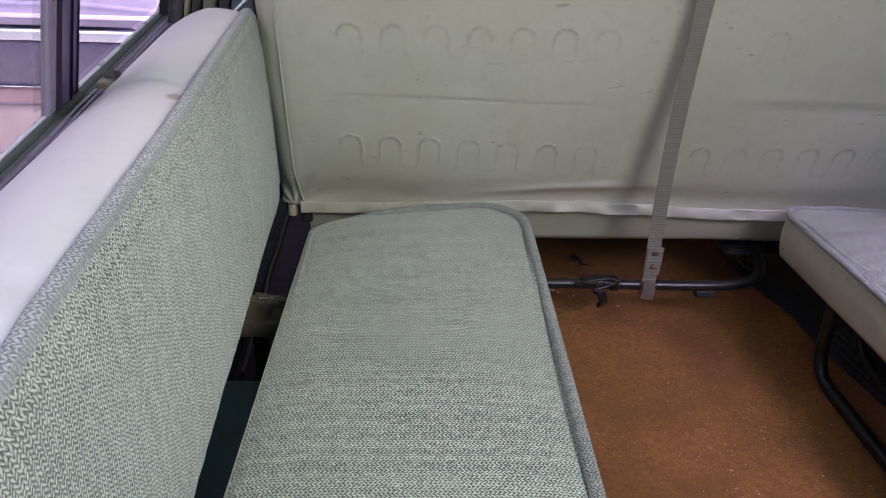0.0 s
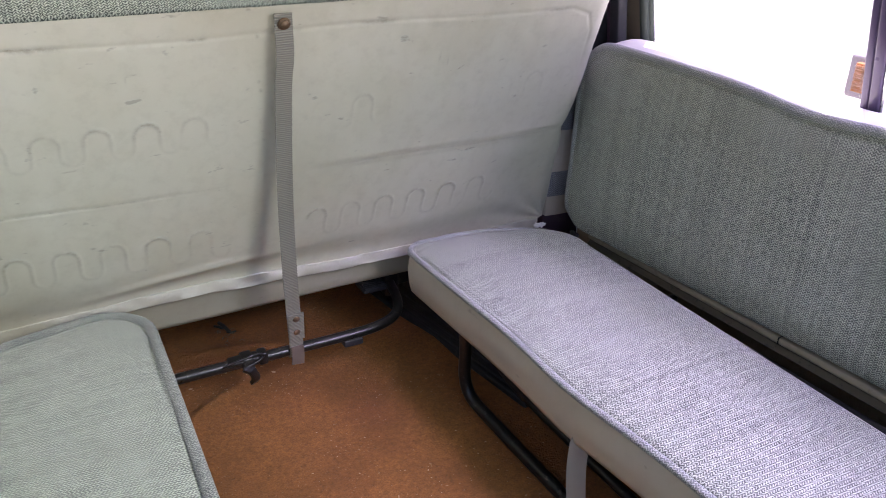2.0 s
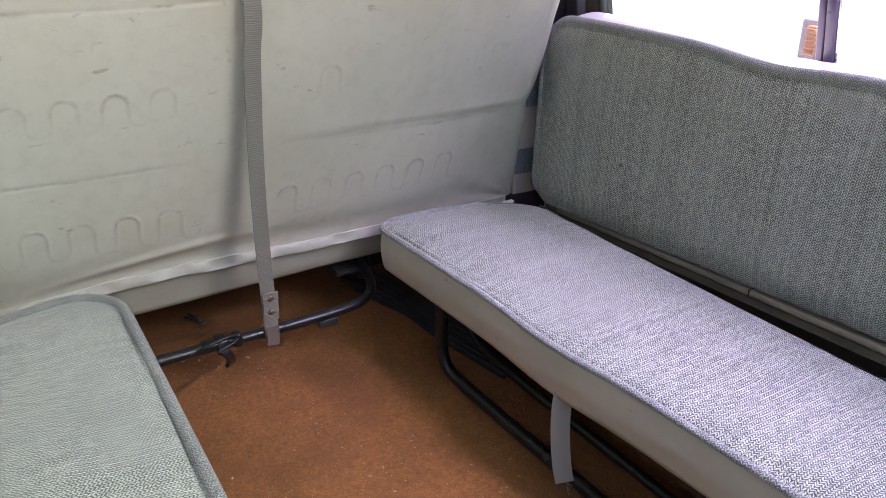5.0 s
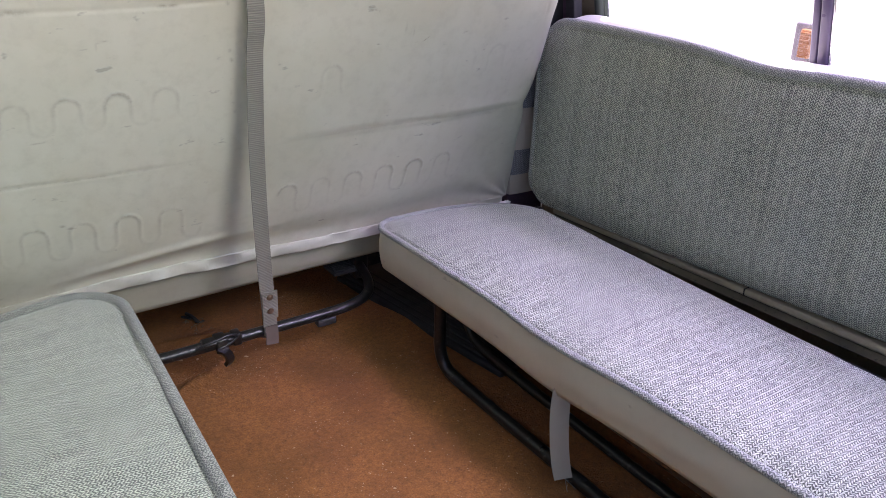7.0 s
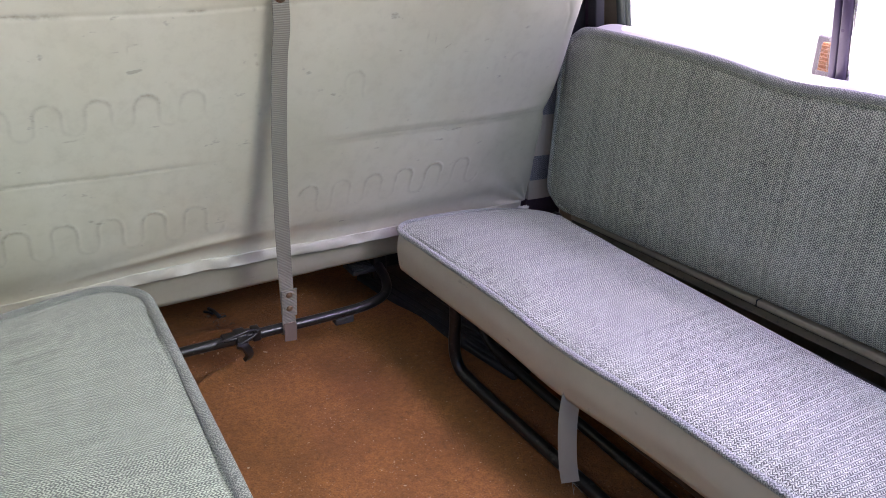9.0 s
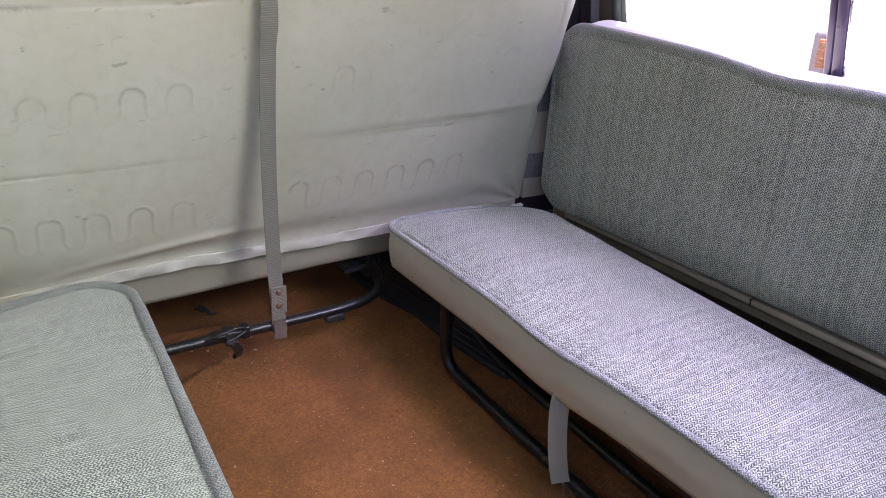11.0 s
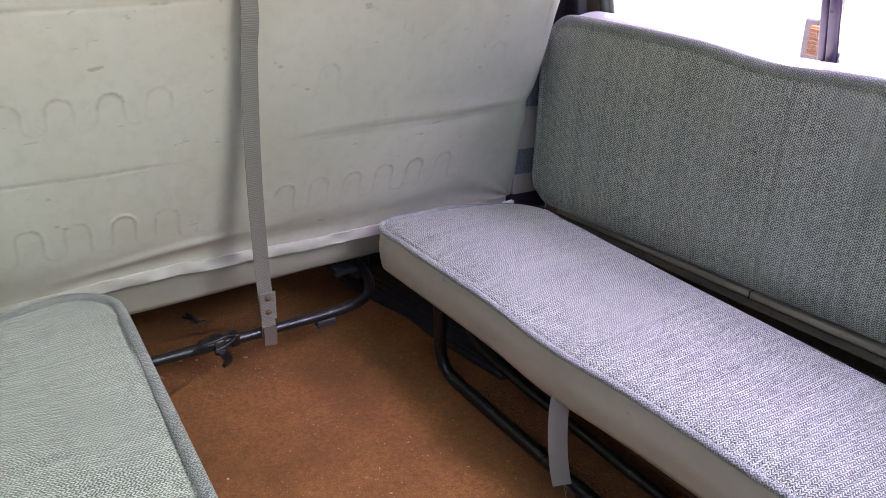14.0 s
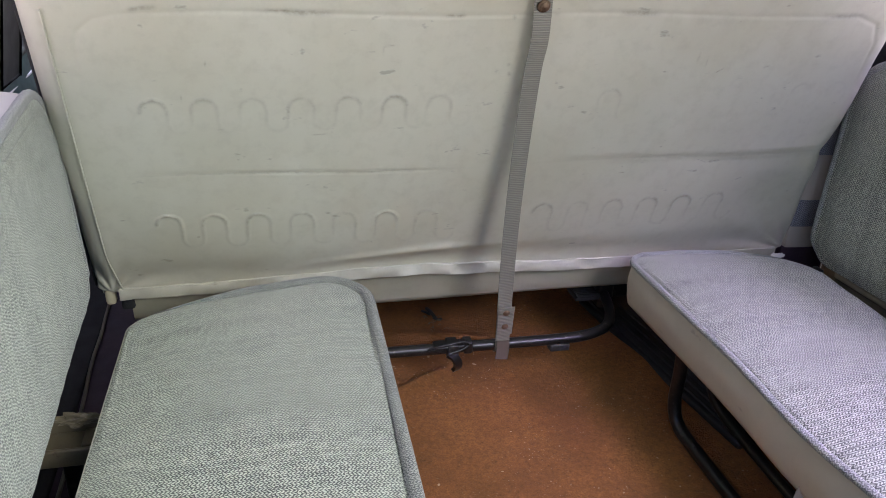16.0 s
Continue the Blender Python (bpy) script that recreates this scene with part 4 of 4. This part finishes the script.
part("hinge_bolt", disc((0.668, 1.258, 0.222), (0, -1, 0.2), 0.006, 0.005), STEEL, frame_r)
for y in (1.12, 0.30):
    part("floor_post", box(0.60, 0.625, y - 0.02, y + 0.02, -0.004, 0.16, 0.004), BLACK, frame_r)
ledge = thing("side_ledge", (0.73, 0.7, 0.2), "tan painted ledge below the backrest", "ledge")
LIP = pose(0.70, 1.0, 0.236, -2.1, 0, 0)
lip = part("ledge_lip", box(-0.002, 0.068, -0.98, 0.27, -0.004, 0.009, 0.004, 3, turn=LIP), LEDGE, ledge)
part("joint", box(-0.0035, 0.060, -0.250, -0.2485, -0.003, 0.0098, turn=LIP), BLACK, lip, "dark joint in the ledge")
part("tray", box(-0.017, 0.004, -0.98, 0.268, -0.010, -0.006, 0.001, turn=LIP @ pose(0, 0, 0, 0, -52, 0)), TRAY, ledge, "dirty olive-black sloped tray")
pull = thing("pull_strap", (0.29, 0.76, 0.03), "taupe vinyl pull strap that hangs from the cushion", "strap")
pway = [(0.304, 0.762, 0.195), (0.297, 0.762, 0.172), (0.295, 0.761, 0.130), (0.296, 0.757, 0.080), (0.298, 0.751, 0.040), (0.301, 0.747, 0.020)]
part("strap", ribbon(smooth_path(pway), 0.030, 0.003, Vector((0.83, -0.55, 0))), vinyl("olive_grey_vinyl", (0.33, 0.305, 0.265), 0.5, 0.6, False), pull)

for k, end in enumerate(((-0.004, -0.010, 0.002), (0.006, -0.014, 0.004), (0.012, -0.004, 0.003))):
    a = Vector((0.302, 0.744, 0.020))
    part("thread", tube(smooth_path([a, a + Vector(end) * 0.6 + Vector((0, 0, -0.006)), a + Vector(end) * 1.3 - Vector((0, 0, 0.016))]), 0.0005, 5), WEB, pull, "pale frayed thread")
for k, (a, b, c) in enumerate((((0.700, 1.318, 0.262), (0.694, 1.306, 0.246), (0.690, 1.300, 0.222)), ((0.700, 1.318, 0.262), (0.707, 1.300, 0.250), (0.712, 1.292, 0.254)))):
    part("thread", tube(smooth_path([a, b, c]), 0.0009, 5), FOAM, frame_r, "loose white thread")

frame_l = SEATS[-1]
leg = [(-0.262, 1.138, 0.180), (-0.263, 1.136, 0.120), (-0.266, 1.13, 0.035), (-0.272, 1.08, 0.011), (-0.278, 0.70, 0.011), (-0.28, 0.36, 0.011), (-0.28, 0.295, 0.06), (-0.28, 0.29, 0.18)]
part("leg_loop", tube(smooth_path(leg), 0.0115, 12), BLACK, frame_l)
bracket = part("hinge_bracket", merged(box(-0.745, -0.612, 0.998, 1.050, 0.184, 0.189, 0.002), box(-0.745, -0.606, 0.993, 1.000, 0.172, 0.200, 0.003), box(-0.745, -0.620, 1.050, 1.056, 0.180, 0.208, 0.003), box(-0.66, -0.56, 1.008, 1.046, 0.189, 0.196, 0.003), box(-0.60, -0.56, 1.005, 1.045, 0.160, 0.200, 0.005)), BRACKET, frame_l, "dull brown hinge bracket")
part("hinge_bolt", disc((-0.636, 1.030, 0.199), (0, 0, 1), 0.010, 0.010), RUST, frame_l)
part("hinge_arm", box(-0.690, -0.664, 1.012, 1.040, -0.004, 0.176, 0.004), BLACK, frame_l)
bm = bmesh.new()
bmesh.ops.create_icosphere(bm, subdivisions=3, radius=1.0)
for v in bm.verts:
    rough = 1.0 + 0.9 * noise.noise(v.co * 2.7)
    v.co = Vector((-0.668 + v.co.x * 0.026 * rough, 1.052 + v.co.y * 0.012 * rough, 0.206 + v.co.z * 0.008 * rough))
part("torn_padding", bm, BRACKET, frame_l, "crumpled scrap on the bracket")
part("floor_post", box(-0.62, -0.59, 0.30, 0.34, -0.004, 0.18, 0.004), BLACK, frame_l)

arch_l = thing("wheel_arch", (-0.72, 1.1, 0.0), "dark plum painted wheel arch beside the carpet", "wheel arch")
part("arch", box(-0.836, -0.60, 0.90, 2.05, -0.012, 0.052, 0.012, 3), PURPLE, arch_l)
part("arch", box(-0.836, -0.60, -0.02, 0.896, -0.012, 0.165, 0.012, 3), TEAL, arch_l)
part("liner", box(-0.836, -0.738, 0.90, 2.04, 0.048, 0.062, 0.004), DIVIDER, arch_l, "black liner sheet")
part("seam", tube(smooth_path([(-0.741, 2.0, 0.060), (-0.740, 1.66, 0.060), (-0.734, 1.54, 0.062), (-0.737, 1.44, 0.060), (-0.727, 1.30, 0.060), (-0.722, 1.06, 0.058)]), 0.0035, 6), BRACKET, arch_l, "rusty raised seam")
arch_r = thing("wheel_arch", (0.6, 1.4, 0.0), "black ribbed cover over the wheel arch", "wheel arch")
MAT = pose(0.360, 1.40, 0, 0, 0, 8.5)
cover = part("cover", box(0.0, 0.40, -0.34, 0.24, -0.006, 0.010, 0.005, 3, turn=MAT), RUBBER, arch_r, "black rubber cover sheet")
for k in range(1, 5):
    part("rib", box(0.012 + 0.020 * (k - 1), 0.018 + 0.020 * (k - 1), -0.33, 0.22, 0.006, 0.0135, 0.003, turn=MAT), RUBBER, cover)

# added box that catches light where carpet runs on under the seat
seat_box = thing("wheel_box", (0.60, 0.70, 0.0), "added brown carpet-covered box under the side seat", "wheel box")
part("side_panel", box(0.500, 0.600, 0.02, 1.04, -0.006, 0.132, 0.012, 3), CARPET, seat_box)
part("clip", box(0.478, 0.501, 0.86, 0.89, 0.030, 0.052, 0.004), RUBBER, seat_box, "small black clip")

# striped bolster between the bench and the side backrest
GREY_STRIPE = knit("blue_grey_stripe", (0.30, 0.30, 0.325), (0.09, 0.09, 0.105))
BEIGE_STRIPE = vinyl("beige_stripe", (0.45, 0.39, 0.325), 0.8, 0.5, False)
bolster = thing("side_bolster", (0.74, 1.47, 0.14), "striped grey and beige cloth bolster beside the bench", "bolster")
z = 0.132
for k, (h, mat) in enumerate(((0.097, PURPLE), (0.050, BEIGE_STRIPE), (0.062, GREY_STRIPE), (0.100, BEIGE_STRIPE), (0.085, GREY_STRIPE), (0.09, BEIGE_STRIPE), (0.20, RUBBER))):
    bm = box(0.676, 0.782, 1.408 - 0.10 * (z - 0.12), 1.52, z, z + h - 0.0006, 0.0)
    bmesh.ops.subdivide_edges(bm, edges=bm.edges[:], cuts=3, use_grid_fill=True)
    for v in bm.verts:
        v.co.y += 0.8 * (v.co.x - 0.73) ** 2 / 0.053 * 0.12 if v.co.y < 1.46 else 0
    uvl = bm.loops.layers.uv.new("UVMap")
    for f in bm.faces:
        for l in f.loops:
            l[uvl].uv = (l.vert.co.x + l.vert.co.y, l.vert.co.z)
    part("stripe", bm, mat, bolster, ("dark base", "beige stripe", "blue-grey stripe", "beige stripe", "blue-grey stripe", "beige stripe", "black cap")[k])
    z += h

# ---- small things ----
catch = thing("window_catch", (-0.82, 0.93, SILL), "small worn brass window catch on the sill", "window catch")
part("catch_body", box(-0.832, -0.812, 0.908, 0.962, SILL + 0.000, SILL + 0.015, 0.005, 3), BRACKET, catch, "worn brown catch body")
part("catch_lever", box(-0.826, -0.8105, 0.922, 0.946, SILL + 0.006, SILL + 0.021, 0.004, 2), RUBBER, catch, "dark notch of the catch")

crumbs = random.Random(5)
bm = bmesh.new()
for k in range(170):
    if k < 110:
        x, y = crumbs.gauss(0.16, 0.10), crumbs.gauss(0.92, 0.09)
    elif k < 150:
        x, y = crumbs.uniform(-0.20, 0.06), crumbs.uniform(1.36, 1.46)
    else:
        x, y = crumbs.uniform(-0.22, 0.30), crumbs.uniform(0.6, 1.5)
    r = crumbs.uniform(0.0004, 0.0010) * (2.2 if k % 19 == 0 else 1.0)
    made = bmesh.ops.create_icosphere(bm, subdivisions=1, radius=r)
    turn = pose(x, y, carpet_height(x, y) - 0.003 + r * 0.5, crumbs.uniform(0, 90), 0, crumbs.uniform(0, 180)) @ Matrix.Diagonal((crumbs.uniform(1, 3.2), 1, 0.7, 1))
    bmesh.ops.transform(bm, matrix=turn, verts=made["verts"])
for x, y, r in ((-0.125, 1.477, 0.006), (-0.112, 1.468, 0.004), (-0.082, 1.451, 0.004), (0.007, 1.408, 0.0035), (-0.16, 1.43, 0.003)):
    made = bmesh.ops.create_icosphere(bm, subdivisions=1, radius=r)
    turn = pose(x, y, carpet_height(x, y) - 0.003 + r * 0.3, 0, 0, crumbs.uniform(0, 180)) @ Matrix.Diagonal((crumbs.uniform(1.2, 2.0), 0.7, 0.4, 1))
    bmesh.ops.transform(bm, matrix=turn, verts=made["verts"])
tagged(part("crumbs", bm, painted("pale_crumbs", (0.50, 0.34, 0.20), 0.7, (0.3, 0.2, 0.1), 0.5)), "pale crumbs and grit on the carpet", "crumbs", kind="stuff")
tear = tagged(part("carpet_tear", tube([(-0.046, 1.652, 0.004), (-0.041, 1.634, 0.006), (-0.038, 1.617, 0.006), (-0.034, 1.604, 0.003)], 0.0042, 7), RUBBER), "dark frayed tear in the carpet with pale fibres", "tear")
for line, r in (([(-0.058, 1.646, 0.002), (-0.050, 1.634, 0.004), (-0.044, 1.624, 0.004)], 0.0030), ([(-0.040, 1.606, 0.003), (-0.029, 1.600, 0.003), (-0.020, 1.603, 0.002)], 0.0022)):
    part("slit", tube(line, r, 7), RUBBER, tear)
fibre_rng = random.Random(8)
for k in range(14):
    a = Vector((-0.038 + fibre_rng.uniform(-0.025, 0.018), 1.590 + fibre_rng.uniform(-0.045, 0.020), 0.004))
    b = a + Vector((fibre_rng.uniform(-0.016, 0.016), fibre_rng.uniform(-0.014, 0.008), fibre_rng.uniform(0.002, 0.008)))
    part("fibre", tube([a, a.lerp(b, 0.5) + Vector((0, 0, 0.004)), b], 0.0006, 5), BRACKET, tear, "pale carpet fibre")

# another vehicle's lamp outside, beyond the right-hand glass; its low unseen stand is added
lamp = thing("marker_lamp", (1.07, 0.925, GROUND_Z), "faded amber lamp of another vehicle, on an added slim stand", "lamp")
part("housing", box(1.052, 1.095, 0.934, 0.986, 0.572, 0.655, 0.008, 3), painted("pale_lavender_plastic", (0.30, 0.26, 0.34), 0.4, (0.2, 0.18, 0.22), 0.3), lamp)
lens = part("lens", box(1.044, 1.056, 0.940, 0.966, 0.586, 0.642, 0.004, 3), painted("amber_lens", (0.42, 0.13, 0.022), 0.3, (0.25, 0.08, 0.03), 0.3), lamp, "amber lens")
for k in range(7):
    part("rib", box(1.0415, 1.0455, 0.942, 0.964, 0.588 + 0.0075 * k, 0.592 + 0.0075 * k, 0.0010), lens.data.materials[0], lens)
part("stand", merged(box(1.068, 1.088, 0.915, 0.935, GROUND_Z, 0.578, 0.003), box(1.00, 1.15, 0.85, 1.0, GROUND_Z, GROUND_Z + 0.02, 0.006)), BLACK, lamp)

# ---- outside, beyond the left-hand window ----
car = thing("parked_car", (-3.5, 4.2, GROUND_Z), "lavender-grey saloon car with a dark flank parked across the yard", "car")
PLUM = painted("lavender_car_paint", (0.30, 0.245, 0.40), 0.18, (0.16, 0.13, 0.2), 0.15)
prof = [(-1.86, -0.42), (-1.80, -0.22), (-1.775, 0.02), (-1.80, 0.20), (-1.86, 0.27), (-2.02, 0.31), (-2.20, 0.72), (-3.00, 0.72), (-3.18, 0.31), (-3.36, 0.27), (-3.42, 0.0), (-3.36, -0.42)]
bm = bmesh.new()
cuts = [(0.75, 0.90, -0.10), (1.0, 0.97, 0.0), (1.5, 1.0, 0.0), (2.4, 1.0, 0.0), (3.6, 1.0, 0.0), (4.8, 1.0, 0.0), (5.3, 0.98, -0.04), (5.6, 0.88, -0.12)]
rings_ = [[bm.verts.new((-2.6 + (x + 2.6) * sc, y, max(z, -0.42) + (dz if z > 0.1 else 0))) for x, z in prof] for y, sc, dz in cuts]
for a, b in zip(rings_[:-1], rings_[1:]):
    for i in range(len(prof)):
        k = (i + 1) % len(prof)
        bm.faces.new((a[i], b[i], b[k], a[k]))
bm.faces.new(rings_[0][::-1])
bm.faces.new(rings_[-1])
bmesh.ops.recalc_face_normals(bm, faces=bm.faces[:])
bmesh.ops.bevel(bm, geom=[e for e in bm.edges if abs(e.verts[0].co.y - e.verts[1].co.y) > 0.1], offset=0.03, segments=3, affect="EDGES")
for f in bm.faces:
    f.smooth = True
part("body", bm, PLUM, car)
# lavender glass colour holds the sky's reflection
SKY_TINT_GLASS = painted("car_glass_sky_reflection", (0.34, 0.27, 0.42), 0.08, (0.1, 0.1, 0.12), 0.2)
for y0, y1 in ((1.35, 2.35), (2.45, 3.45), (3.55, 4.60)):
    part("window", box(-0.004, 0.004, y0, y1, -0.155, 0.155, 0.003, turn=Matrix.Translation((-2.098, 0, 0.50)) @ pose(0, 0, 0, 0, -23.7, 0)), SKY_TINT_GLASS, car, "side glass with the sky's reflection in its lavender colour")
part("flank_panel", box(-1.83, -1.766, 0.98, 5.25, 0.030, 0.212, 0.012, 3), painted("dark_plum_flank", (0.13, 0.10, 0.19), 0.25, (0.04, 0.03, 0.06), 0.2), car, "dark plum flank")
# pale strip added as the highlight on the shoulder
part("trim", box(-1.83, -1.758, 0.95, 5.3, 0.216, 0.258, 0.010, 3), painted("shoulder_highlight", (0.66, 0.62, 0.74), 0.3, (0.3, 0.28, 0.32), 0.2), car, "pale strip for the highlight along the shoulder")
part("trim", box(-1.90, -1.800, 0.95, 5.3, 0.272, 0.306, 0.006, 2), painted("mauve_moulding", (0.36, 0.29, 0.42), 0.3, (0.1, 0.08, 0.12), 0.2), car, "mauve belt moulding")
part("trim", box(-1.80, -1.762, 0.95, 5.3, 0.016, 0.023, 0.003), STEEL, car, "thin rub strip")
# rose tones paint in the sill's reflection, then the sunlit ground below it
part("sill", box(-1.86, -1.768, 0.98, 5.25, -0.058, 0.012, 0.02, 3), painted("rose_reflection_sill", (0.44, 0.27, 0.33), 0.4, (0.15, 0.1, 0.1), 0.4), car, "sill panel with a rose reflection in its colour")
part("sill", box(-1.86, -1.764, 0.98, 5.25, -0.40, -0.062, 0.03, 3), painted("sunlit_ground_rose", (0.58, 0.42, 0.46), 0.5, (0.2, 0.15, 0.15), 0.3), car, "pale rose strip for the sunlit ground below")
for y in (1.45, 4.75):
    for x in (-1.95, -3.34):
        bm = bmesh.new()
        bmesh.ops.create_cone(bm, cap_ends=True, segments=32, radius1=0.31, radius2=0.31, depth=0.19, matrix=pose(x, y, GROUND_Z + 0.31, 0, 90, 0))
        bmesh.ops.bevel(bm, geom=[e for e in bm.edges if e.is_manifold and e.calc_face_angle(0) > 1.0], offset=0.04, segments=3, affect="EDGES")
        wheel = part("wheel", bm, RUBBER, car, "black tyre")
        bm = bmesh.new()
        bmesh.ops.create_cone(bm, cap_ends=True, segments=28, radius1=0.19, radius2=0.17, depth=0.20, matrix=pose(x, y, GROUND_Z + 0.31, 0, 90, 0))
        part("rim", bm, STEEL, wheel, "bright wheel rim")
# the car stands across, its flank towards the load floor
for ob in car.children_recursive:
    low = 0.0 if ob.name.startswith(("wheel", "rim")) else 0.10
    for v in ob.data.vertices:
        v.co = Vector((v.co.y - 6.7, 1.62 - v.co.x, v.co.z - (low if v.co.z > -0.30 else 0.0)))
# unseen wall added to hold back light from the left
tagged(part("wall_yard", merged(box(-7.0, -6.7, -6, 7.2, GROUND_Z, 5.0), box(-6.7, -0.9, 7.0, 7.2, GROUND_Z, 5.0)), painted("grey_plaster", (0.14, 0.13, 0.14), 0.8, (0.2, 0.2, 0.2), 0.4)), "plain grey wall added beyond the parked car to block light", "wall", kind="structure")
